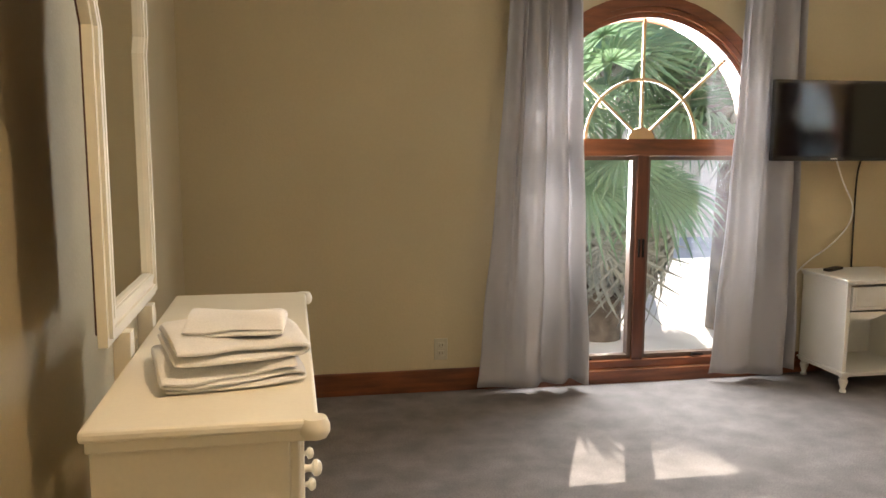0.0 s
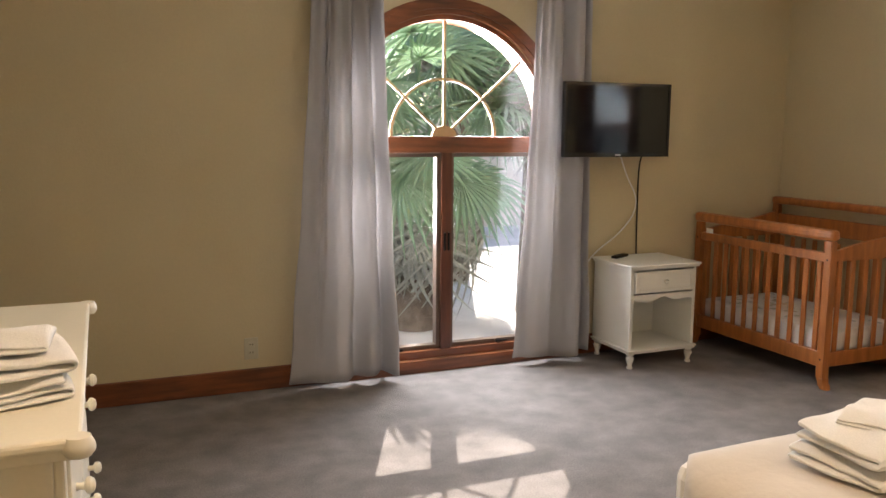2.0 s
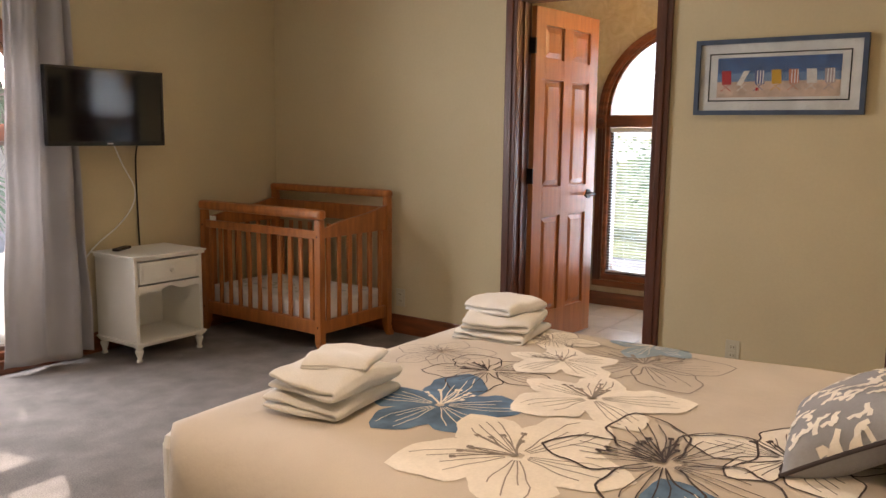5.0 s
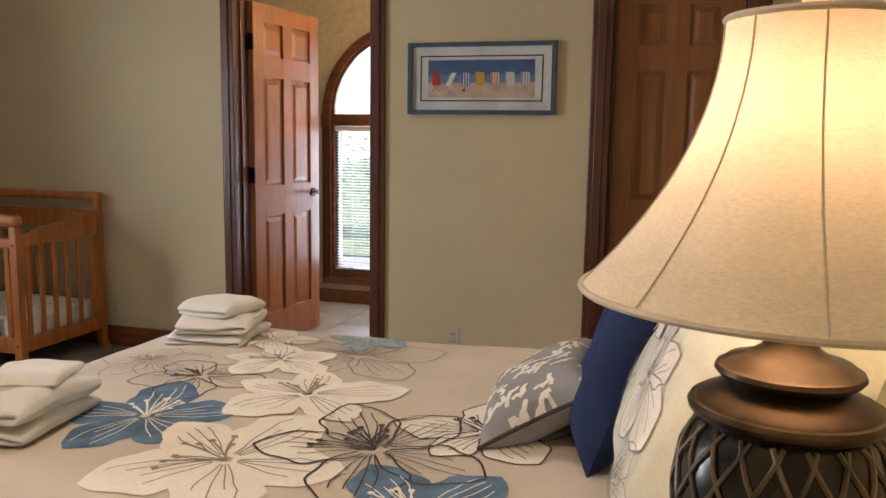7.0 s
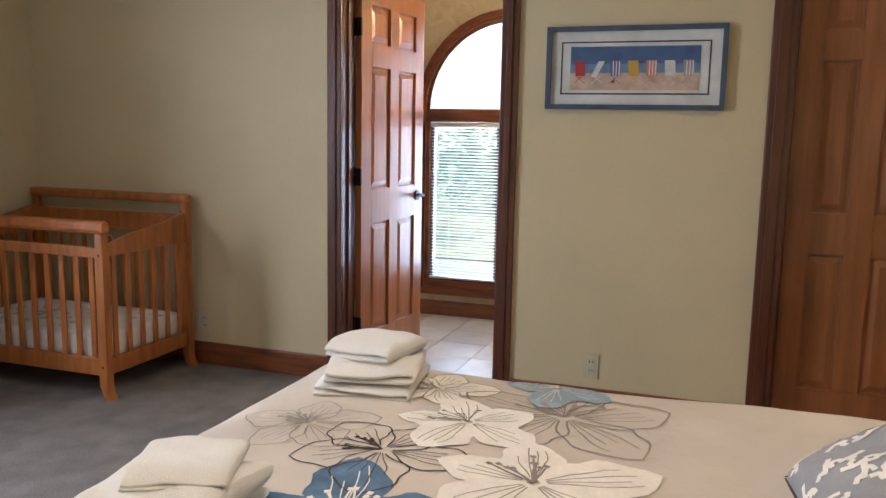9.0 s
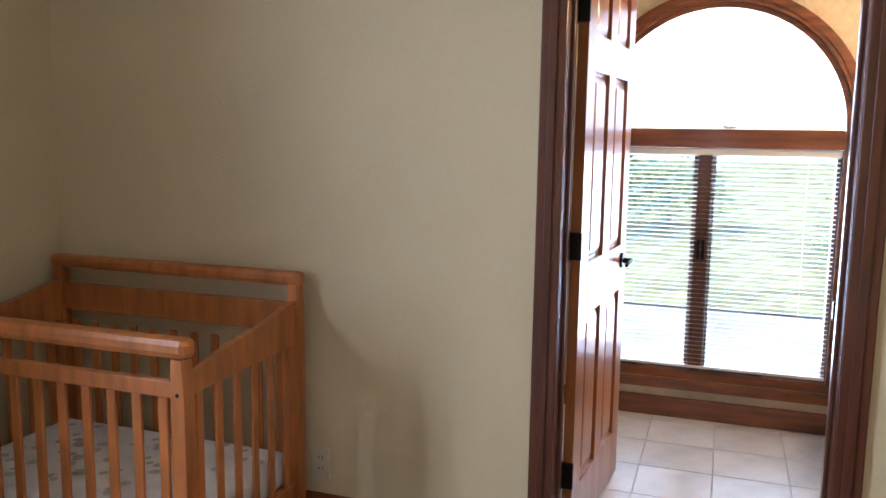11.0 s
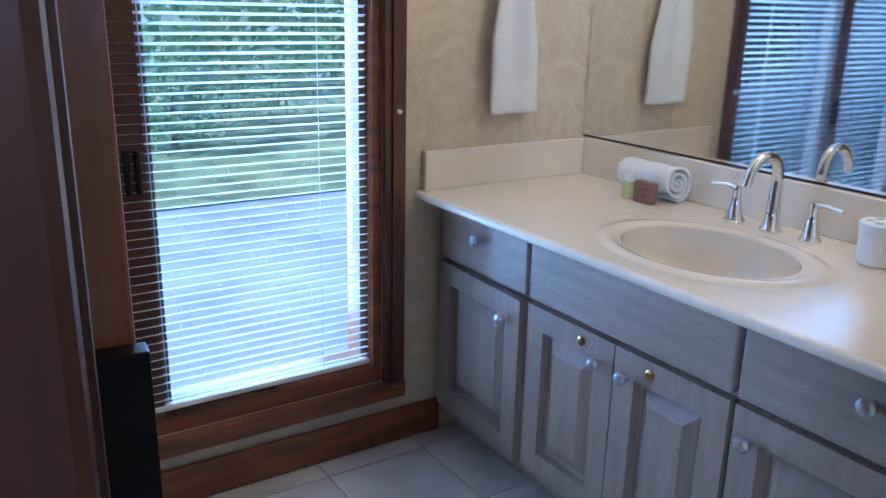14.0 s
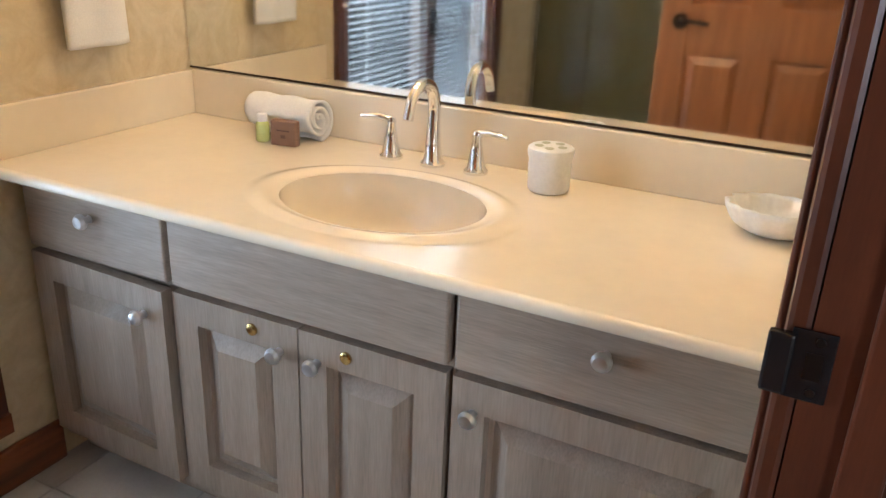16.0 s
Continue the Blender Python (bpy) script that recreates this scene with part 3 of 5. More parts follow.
part("bracket", box((-1.50, TY + 0.069, 1.33), (-1.34, -0.001, 1.53), 0.004), BLACK, tv, "black wall bracket")
cab = thing("antenna_cable", "white cable hanging from the television to the wall", "cable")
part("cord", tube(spline([(-1.36, -0.09, 1.23), (-1.27, -0.04, 1.10), (-1.19, -0.03, 0.96), (-1.21, -0.03, 0.85), (-1.31, -0.028, 0.74), (-1.45, -0.02, 0.64), (-1.54, -0.02, 0.54), (-1.58, -0.02, 0.40), (-1.56, -0.024, 0.26), (-1.53, -0.02, 0.12)], 48), 0.0045, 8), WHITEP, cab, "", True)
cab2 = thing("power_cable", "dark power cord hanging behind the nightstand", "cable")
part("cord", tube(spline([(-1.19, -0.08, 1.24), (-1.168, -0.02, 1.12), (-1.162, -0.012, 0.8), (-1.156, -0.012, 0.55)], 24), 0.005, 8), BLACK, cab2, "", True)
rc = thing("remote_control", "black remote control lying on the nightstand", "remote control", pose(-1.36, -0.13, 0.611, 0, 0, 28))
part("case", box((-0.075, -0.022, 0), (0.075, 0.022, 0.017), 0.006), BLACK, rc)
for _i in range(5):
    for _j in range(3):
        part("button", box((-0.05 + _i * 0.02, -0.014 + _j * 0.011, 0.016), (-0.04 + _i * 0.02, -0.008 + _j * 0.011, 0.0185), 0.001), IRON, rc)


def outlet(label, m):
    t = thing("wall_outlet", label, "outlet", m)
    part("cover_plate", box((-0.036, -0.006, -0.058), (0.036, 0, 0.058), 0.003), PLASTIC, t)
    for z in (-0.021, 0.021):
        s = part("socket", box((-0.017, -0.009, z - 0.014), (0.017, -0.005, z + 0.014), 0.003), PLASTIC, t)
        for x in (-0.007, 0.007):
            part("slot", box((x - 0.0015, -0.0095, z - 0.004), (x + 0.0015, -0.0088, z + 0.006)), BLACK, s)
    return t


outlet("ivory duplex wall outlet above the baseboard", pose(-3.55, 0, 0.228))
outlet("ivory duplex wall outlet beside the crib", pose(0, -1.14, 0.238, 0, 0, -90))
outlet("ivory duplex wall outlet below the picture", pose(0, -3.275, 0.228, 0, 0, -90))


# ---- curtains ----
def curtain(label, x0t, x1t, x0b, x1b, seed, folds):
    """A hanging panel with deep folds that widens to the floor."""
    rnd = random.Random(seed)
    t = thing("curtain", label, "curtain")
    bm = bmesh.new()
    nu, nv = 110, 44
    ph = [rnd.uniform(0, 6.28) for _ in range(4)]
    grid = []
    for j in range(nv + 1):
        v = j / nv
        z = 0.035 + v * 2.16
        e = (1 - v) ** 1.3
        row = []
        for i in range(nu + 1):
            u = i / nu
            x = (x0t + (x0b - x0t) * e) * (1 - u) + (x1t + (x1b - x1t) * e) * u
            a = 0.052 + 0.006 * e
            wob = 0.35 * math.sin(2.2 * z + ph[0]) * e
            y = -0.095 + a * (0.6 + 0.4 * math.sin(4 * u + ph[3])) * math.sin(folds * 2 * math.pi * u + wob + ph[1] + 1.3 * math.sin(5.1 * u + ph[2] + 0.3 * z)) + 0.013 * math.sin(folds * 5.3 * math.pi * u + ph[3] + z) * v ** 0.7
            x += 0.012 * math.cos(folds * 2 * math.pi * u + ph[1]) + 0.006 * math.sin(9 * z + u * 5) * e
            row.append(bm.verts.new((x, y, z + (0.012 * math.sin(7 * u + ph[2]) - 0.03 * (1 - u) * 0 if j == 0 else 0))))
        grid.append(row)
    for j in range(nv):
        for i in range(nu):
            bm.faces.new((grid[j][i], grid[j][i + 1], grid[j + 1][i + 1], grid[j + 1][i]))
    ob = part("cloth", bm, CURTAIN, t, "", True)
    s = ob.modifiers.new("thick", "SOLIDIFY")
    s.thickness = 0.0025
    return t


curtain("pale grey fabric curtain panel hanging to the carpet beside the window", -3.21, -2.86, -3.37, -2.765, 3, 3.0)
curtain("pale grey fabric curtain panel drawn open near the television", -1.95, -1.60, -2.07, -1.535, 8, 2.6)
rod = thing("curtain_rod", "dark metal curtain rod with round finials above the window", "curtain rod")
part("rod", tube([(-3.32, -0.095, 2.215), (-1.56, -0.095, 2.215)], 0.012, 12), IRON, rod, "", True)
for _x, _s in ((-3.32, -1), (-1.56, 1)):
    part("finial", lathe([(0.012, 0), (0.02, 0.008), (0.014, 0.016), (0.027, 0.035), (0.024, 0.055), (0.008, 0.07)], 16), IRON, rod, "", True).matrix_local = pose(_x, -0.095, 2.215, 0, 90 * _s, 0)
for _x in (-3.27, -1.62):
    part("bracket", box((_x - 0.01, -0.09, 2.20), (_x + 0.01, -0.001, 2.215), 0.002), IRON, rod)

# ---- dresser and mirror ----
drs = thing("dresser", "cream painted wooden dresser with round knobs", "dresser")
DX0, DX1, DY0, DY1, DZ = -4.632, -4.277, -2.893, -1.80, 0.89
bm = moulded_top(DX0, DY0, DX1, DY1, DZ - 0.038, DZ)
part("top", bm, CREAM, drs)
for _y in (DY0 + 0.012, DY1 - 0.012):
    part("corner_scroll", lathe([(0.019, -0.02), (0.024, -0.012), (0.024, 0.0), (0.019, 0.012)], 16), CREAM, drs, "", True).matrix_local = pose(DX1 - 0.006, _y, DZ - 0.012)
part("carcass", box((DX0 + 0.01, DY0 + 0.025, 0.09), (DX1 - 0.045, DY1 - 0.025, DZ - 0.038), 0.003), CREAM, drs)
part("plinth", box((DX0 + 0.012, DY0 + 0.02, 0.0), (DX1 - 0.035, DY1 - 0.02, 0.10), 0.006), CREAM, drs)
for _y in (DY0 + 0.03, DY1 - 0.075):
    part("pilaster", box((DX1 - 0.046, _y, 0.1), (DX1 - 0.028, _y + 0.045, DZ - 0.04), 0.005), CREAM, drs)
_w = (DY1 - DY0 - 0.17) / 2
for _r, (_z0, _z1) in enumerate(((0.12, 0.36), (0.375, 0.605), (0.62, 0.83))):
    for _c in range(2):
        _y = DY0 + 0.08 + _c * (_w + 0.01)
        dw = part("drawer", box((DX1 - 0.046, _y, _z0), (DX1 - 0.022, _y + _w, _z1), 0.005), CREAM, drs)
        for _k in (0.13, _w - 0.13):
            part("knob", knob(0.015), CREAM, dw, "round cream knob", True).matrix_local = pose(DX1 - 0.022, _y + _k, (_z0 + _z1) / 2, 0, 90, 0)

mir = thing("dresser_mirror", "cream framed mirror standing on the dresser", "mirror")
MY0, MY1, MX = -2.57, -2.02, -4.65


def mirror_outline(grow, top):
    y0, y1 = MY0 + grow, MY1 - grow
    k = 0.045
    side = [(y0, 0.937 + grow), (y1, 0.937 + grow), (y1, 1.52), (y1 + k * 0.55, 1.56), (y1 + k * 0.55, 1.66)]
    c, half = (y0 + y1) / 2, (y1 - y0) / 2 + k * 0.55
    side += [(c + half * math.cos(math.pi * i / 20), 1.66 + (top - grow) * math.sin(math.pi * i / 20)) for i in range(1, 20)]
    return side + [(y0 - k * 0.55, 1.66), (y0 - k * 0.55, 1.56), (y0, 1.52)]


part("frame", slab(mirror_outline(0, 0.2), [mirror_outline(0.062, 0.2)], MX - 0.018, MX, "yz"), CREAM, mir)
part("frame_bead", slab(mirror_outline(0.014, 0.2), [mirror_outline(0.03, 0.2)], MX - 0.001, MX + 0.007, "yz"), CREAM, mir)
part("inner_bead", slab(mirror_outline(0.046, 0.2), [mirror_outline(0.06, 0.2)], MX - 0.001, MX + 0.005, "yz"), CREAM, mir)
part("mirror_glass", slab(mirror_outline(0.05, 0.2), [], MX - 0.014, MX - 0.008, "yz"), MIRROR, mir, "silvered mirror glass")
part("backing", slab(mirror_outline(0.02, 0.2), [], MX - 0.026, MX - 0.017, "yz"), TRIM, mir)
for _y in (MY0 + 0.12, MY1 - 0.16):
    part("support", box((MX - 0.018, _y, 0.55), (DX0 - 0.001, _y + 0.04, 0.938), 0.002), CREAM, mir)


# ---- towels ----
def folded_towel(label, m, w, d, layers, th, seed, group):
    """A folded towel: one cloth laid back and forth, with rounded folds at the sides."""
    rnd = random.Random(seed)
    t = thing("folded_towel", label, "towel", m, group)
    path = []
    n = 14
    for k in range(layers):
        z = th * (k + 0.5)
        xs = [(-0.5 + i / n) for i in range(n + 1)]
        if k % 2:
            xs = xs[::-1]
        path += [(x * w * (1 - 0.02 * k), z) for x in xs]
        if k < layers - 1:
            s = 1 if k % 2 == 0 else -1
            for a in (-50, 0, 50):
                path.append((s * (w * 0.5 * (1 - 0.02 * k) + th * 0.42 * math.cos(radians(a))), th * (k + 1) + th * 0.5 * math.sin(radians(a))))
    bm = bmesh.new()
    ny = 14
    q = [rnd.uniform(0, 6) for _ in range(6)]
    lo, hi = [], []
    pts = [Vector((x, 0, z)) for x, z in path]
    for i, p in enumerate(pts):
        dd = (pts[min(i + 1, len(pts) - 1)] - pts[max(0, i - 1)]).normalized()
        nrm = Vector((-dd.z, 0, dd.x))
        a, b = [], []
        for j in range(ny + 1):
            v = j / ny - 0.5
            edge = 1 - (abs(2 * v) ** 4) * 0.62
            half = th * 0.47 * edge
            yy = v * d * (1 + 0.02 * math.sin(p.z * 60 + q[0])) + 0.006 * math.sin(p.x * 22 + p.z * 90 + q[1])
            lift = p.z / (th * layers)
            zz = lift * (0.006 * math.sin(p.x * 17 + q[2]) * math.cos(v * 5 + q[3]) + 0.005 * math.sin(v * 8 + q[4] + p.x * 8) + 0.0025 * math.sin(p.x * 60 + v * 14 + q[5]))
            zz += -0.016 * lift * (abs(2 * v) ** 3)
            base = Vector((p.x, yy, p.z + zz))
            a.append(bm.verts.new(base + nrm * half))
            b.append(bm.verts.new(base - nrm * half))
        hi.append(a)
        lo.append(b)
    for i in range(len(pts) - 1):
        for j in range(ny):
            bm.faces.new((hi[i][j], hi[i + 1][j], hi[i + 1][j + 1], hi[i][j + 1]))
            bm.faces.new((lo[i][j + 1], lo[i + 1][j + 1], lo[i + 1][j], lo[i][j]))
        bm.faces.new((hi[i][0], lo[i][0], lo[i + 1][0], hi[i + 1][0]))
        bm.faces.new((hi[i][ny], hi[i + 1][ny], lo[i + 1][ny], lo[i][ny]))
    for k in (0, -1):
        for j in range(ny):
            bm.faces.new((hi[k][j], hi[k][j + 1], lo[k][j + 1], lo[k][j]))
    for v in bm.verts:
        v.co.z = max(v.co.z, 0.0)
    ob = part("cloth", bm, TOWEL, t, "", True)
    sm = ob.modifiers.new("round", "SUBSURF")
    sm.levels = sm.render_levels = 1
    return t


def stack(x, y, z, rz, specs, seed, group, word):
    h = z
    for i, (w, d, layers, th, dx, dy, dr) in enumerate(specs):
        name = ("folded white bath towel ", "folded white hand towel ", "small folded white washcloth ")[min(i, 2)]
        folded_towel(name + word, pose(x, y, h, 0, 0, rz) @ pose(dx, dy, 0, 0, 0, dr), w, d, layers, th, seed + i, group)
        h += layers * th - 0.007


stack(-4.44, -2.59, DZ + 0.001, 12, [(0.235, 0.27, 3, 0.016, 0, 0, 0), (0.225, 0.26, 2, 0.024, 0.005, 0.0, 3), (0.17, 0.17, 2, 0.014, 0.02, 0.0, -14)], 11, "towels on the dresser", "stacked on the cream dresser")
BZ = 0.6
stack(-2.63, -2.945, BZ + 0.012, -83, [(0.22, 0.30, 2, 0.026, 0, 0, 0), (0.21, 0.28, 2, 0.030, 0.01, 0.0, -5), (0.17, 0.19, 2, 0.015, 0.02, 0.03, 14)], 21, "towels at the foot of the bed", "stacked at the foot of the bed")
stack(-1.73, -2.93, BZ + 0.012, -80, [(0.25, 0.31, 2, 0.021, 0, 0, 0), (0.23, 0.28, 2, 0.026, 0.005, 0.0, 5), (0.19, 0.22, 2, 0.024, 0.0, 0.02, -18)], 31, "towels near the far corner of the bed", "stacked near the bed corner")

# ---- crib ----
crib = thing("crib", "honey-brown wooden mini crib with slatted sides", "crib")
CX0, CX1, CY0, CY1 = -0.72, -0.045, -1.10, -0.035


def bar(lo, hi, r=0.006, name="rail", parent=None):
    return part(name, box(lo, hi, r), CRIBW, parent or crib)


for _x0, _h in ((CX0, 0.80), (CX1 - 0.045, 0.90)):
    for _y0, _s in ((CY0, -1), (CY1 - 0.045, 1)):
        # post with a flared foot
        p = spline([(_x0 + 0.0225, _y0 + 0.0225 + _s * 0.026, 0.0), (_x0 + 0.0225, _y0 + 0.0225 + _s * 0.004, 0.055), (_x0 + 0.0225, _y0 + 0.0225, 0.13), (_x0 + 0.0225, _y0 + 0.0225, _h)], 16)
        bm = bmesh.new()
        prev = None
        for v in p:
            k = 0.0225
            ring = [bm.verts.new((v.x + a * k, v.y + b * k, v.z)) for a, b in ((-1, -1), (1, -1), (1, 1), (-1, 1))]
            if prev:
                for i in range(4):
                    bm.faces.new((prev[i], prev[(i + 1) % 4], ring[(i + 1) % 4], ring[i]))
            else:
                bm.faces.new(ring)
            prev = ring
        bm.faces.new(prev)
        bmesh.ops.bevel(bm, geom=[e for e in bm.edges if abs((e.verts[0].co - e.verts[1].co).normalized().z) > 0.9], offset=0.006, segments=2, affect="EDGES")
        po = part("post", bm, CRIBW, crib, "", True)
        for _z in (0.16, 0.70):
            part("bolt", tube([(_x0 - 0.001, _y0 + 0.0225, _z), (_x0 + 0.003, _y0 + 0.0225, _z)], 0.006, 10), IRON, po)
# front side: rounded top rail, second rail, slats, bottom rail
bar((CX0 - 0.008, CY0 - 0.012, 0.80), (CX0 + 0.05, CY1 + 0.012, 0.86), 0.02, "top_rail")
bar((CX0 + 0.008, CY0 + 0.045, 0.685), (CX0 + 0.034, CY1 - 0.045, 0.735), 0.005)
bar((CX0 + 0.006, CY0 + 0.045, 0.115), (CX0 + 0.036, CY1 - 0.045, 0.20), 0.005, "bottom_rail")
# back side: higher top rail, open slot, broad rail, slats
bar((CX1 - 0.05, CY0 - 0.01, 0.895), (CX1 + 0.004, CY1 + 0.01, 0.945), 0.018, "top_rail")
bar((CX1 - 0.035, CY0 + 0.045, 0.73), (CX1 - 0.01, CY1 - 0.045, 0.835), 0.005)
bar((CX1 - 0.036, CY0 + 0.045, 0.115), (CX1 - 0.008, CY1 - 0.045, 0.20), 0.005, "bottom_rail")
_n = 11
slat_me = finish(box((-0.006, -0.016, 0), (0.006, 0.016, 0.50), 0.004))
for _x in (CX0 + 0.021, CX1 - 0.022):
    for _i in range(_n):
        _y = CY0 + 0.085 + _i * (CY1 - CY0 - 0.17) / (_n - 1)
        part("slat", slat_me, CRIBW, crib).matrix_local = pose(_x, _y, 0.19)
# ends with a sloping curved top
for _y in (CY0 + 0.012, CY1 - 0.034):
    n = 20
    loop = [(CX0 + 0.045, 0.69)]
    loop += [(CX0 + 0.045 + (CX1 - CX0 - 0.09) * i / n, 0.745 + 0.10 * (i / n) ** 2 * (3 - 2 * i / n) + 0.014 * math.sin(i / n * 2 * math.pi)) for i in range(n + 1)]
    loop += [(CX1 - 0.045, 0.69)]
    part("end_rail", slab(loop, [], _y, _y + 0.022, "xz"), CRIBW, crib)
    bar((CX0 + 0.045, _y, 0.115), (CX1 - 0.045, _y + 0.022, 0.195), 0.004, "bottom_rail")
    for _i in range(6):
        part("slat", slat_me, CRIBW, crib).matrix_local = pose(CX0 + 0.095 + _i * (CX1 - CX0 - 0.19) / 5, _y + 0.011, 0.194, 0, 0, 90)
part("mattress_base", box((CX0 + 0.04, CY0 + 0.04, 0.15), (CX1 - 0.04, CY1 - 0.04, 0.175)), CRIBW, crib)
mt = thing("crib_mattress", "small crib mattress with a white patterned fitted sheet", "mattress")
part("pad", box((CX0 + 0.042, CY0 + 0.044, 0.176), (CX1 - 0.044, CY1 - 0.044, 0.305), 0.03, None, 4), SHEET, mt, "", True)
_rnd = random.Random(5)
_dots = (mat("sheet_print_tan", (0.55, 0.47, 0.38), 0.9), mat("sheet_print_grey", (0.5, 0.52, 0.52), 0.9), mat("sheet_print_green", (0.52, 0.55, 0.44), 0.9))
for _i in range(60):
    _x, _y = _rnd.uniform(CX0 + 0.08, CX1 - 0.08), _rnd.uniform(CY0 + 0.08, CY1 - 0.08)
    _r = _rnd.uniform(0.012, 0.026)
    bm = bmesh.new()
    vs = [bm.verts.new((_x + _r * math.cos(k * 0.6981) * _rnd.uniform(0.7, 1.2), _y + _r * math.sin(k * 0.6981) * _rnd.uniform(0.7, 1.2), 0.3066)) for k in range(9)]
    bm.faces.new(vs)
    part("printed_spot", bm, _dots[_i % 3], mt)
part("care_label", box((CX0 + 0.0, CY1 - 0.16, 0.736), (CX0 + 0.003, CY1 - 0.10, 0.765)), WHITEP, crib, "white paper care label")


# ---- bed ----
BEX0, BEX1, BEY0, BEY1 = -3.03, -1.41, -4.80, -2.61
BCX, BCY = (BEX0 + BEX1) / 2, (BEY0 + BEY1) / 2


def bed_puff(x, y):
    return 0.007 * math.sin(3.1 * x + 1.3 * y) + 0.006 * math.sin(5.3 * y - 2.2 * x + 1) + 0.004 * noise.noise(Vector((x * 6, y * 6, 0)))


def drape(u, half, r):
    a, s = half - r, abs(u)
    sg = 1 if u > 0 else -1
    if s <= a:
        return u, 0.0
    s -= a
    if s < r * math.pi / 2:
        return sg * (a + r * math.sin(s / r)), r * (1 - math.cos(s / r))
    return sg * (a + r), r + s - r * math.pi / 2


bed = thing("bed", "double bed mattress and box spring on a low base", "bed")
part("box_spring", box((BEX0 + 0.06, BEY0 + 0.02, 0.12), (BEX1 - 0.06, BEY1 - 0.08, 0.33), 0.02), PRINT_W, bed)
part("mattress", box((BEX0 + 0.05, BEY0 + 0.02, 0.33), (BEX1 - 0.05, BEY1 - 0.07, 0.575), 0.04), PRINT_W, bed)
for _x in (BEX0 + 0.12, BEX1 - 0.16):
    for _y in (BEY0 + 0.08, BEY1 - 0.2):
        part("leg", box((_x, _y, 0), (_x + 0.04, _y + 0.04, 0.12), 0.004), IRON, bed)
duvet = thing("comforter", "taupe comforter printed with large white and blue flowers", "comforter")
bm = bmesh.new()
_hw, _hl, _r, _drop = (BEX1 - BEX0) / 2, (BEY1 - BEY0) / 2, 0.16, 0.40
_nu, _nv = 90, 96
_rows = []
for _j in range(_nv + 1):
    _row = []
    _v = -_hl + 0.05 + (2 * _hl - 0.05 + _drop) * _j / _nv
    for _i in range(_nu + 1):
        _u = -(_hw + _drop) + 2 * (_hw + _drop) * _i / _nu
        _x, _dx = drape(_u, _hw, _r)
        _y, _dy = drape(max(_v, -_hl + 0.001), _hl, _r) if _v > 0 else (_v, 0.0)
        _dz = max(_dx, _dy)
        R = 0.3
        cx, cy = _hw - R, _hl - R
        if _y > cy and abs(_x) > cx:
            d = Vector((abs(_x) - cx, _y - cy))
            if d.length > R:
                d = d * (R / d.length)
            _x, _y = math.copysign(cx + d.x, _x), cy + d.y
        k = min(1, _dz / 0.2)
        fold = 0.016 * k * math.sin((_x + _y) * 17 + 2 * math.sin(_y * 5))
        _row.append(bm.verts.new((BCX + _x * (1 + fold), BCY + _y * (1 + fold * 0.5), max(0.05, BZ + 0.008 - _dz + bed_puff(BCX + _x, BCY + _y) * (1 - k)))))
    _rows.append(_row)
for _j in range(_nv):
    for _i in range(_nu):
        bm.faces.new((_rows[_j][_i], _rows[_j][_i + 1], _rows[_j + 1][_i + 1], _rows[_j + 1][_i]))
_c = part("cloth", bm, DUVET, duvet, "", True)
_m = _c.modifiers.new("thick", "SOLIDIFY")
_m.thickness, _m.offset = 0.012, -1


def on_bed(x, y, lift):
    """A point just over the comforter; the height follows its rounded edges."""
    _, dx = drape(x - BCX, _hw, _r)
    _, dy = drape(y - BCY, _hl, _r) if y > BCY else (0, 0)
    return (x, y, BZ + 0.008 - max(dx, dy) + bed_puff(x, y) + lift)


def ribbon(bm, pts, w, f):
    """A continuous strip of even width along the points."""
    prev = None
    for k, p in enumerate(pts):
        a, b = pts[max(0, k - 1)], pts[min(len(pts) - 1, k + 1)]
        d = Vector((b[0] - a[0], b[1] - a[1]))
        if d.length < 1e-6:
            continue
        n = Vector((-d.y, d.x)).normalized() * w / 2
        edge = [bm.verts.new(f(p[0] - n.x, p[1] - n.y)), bm.verts.new(f(p[0] + n.x, p[1] + n.y))]
        if prev:
            bm.faces.new((prev[0], edge[0], edge[1], prev[1]))
        prev = edge


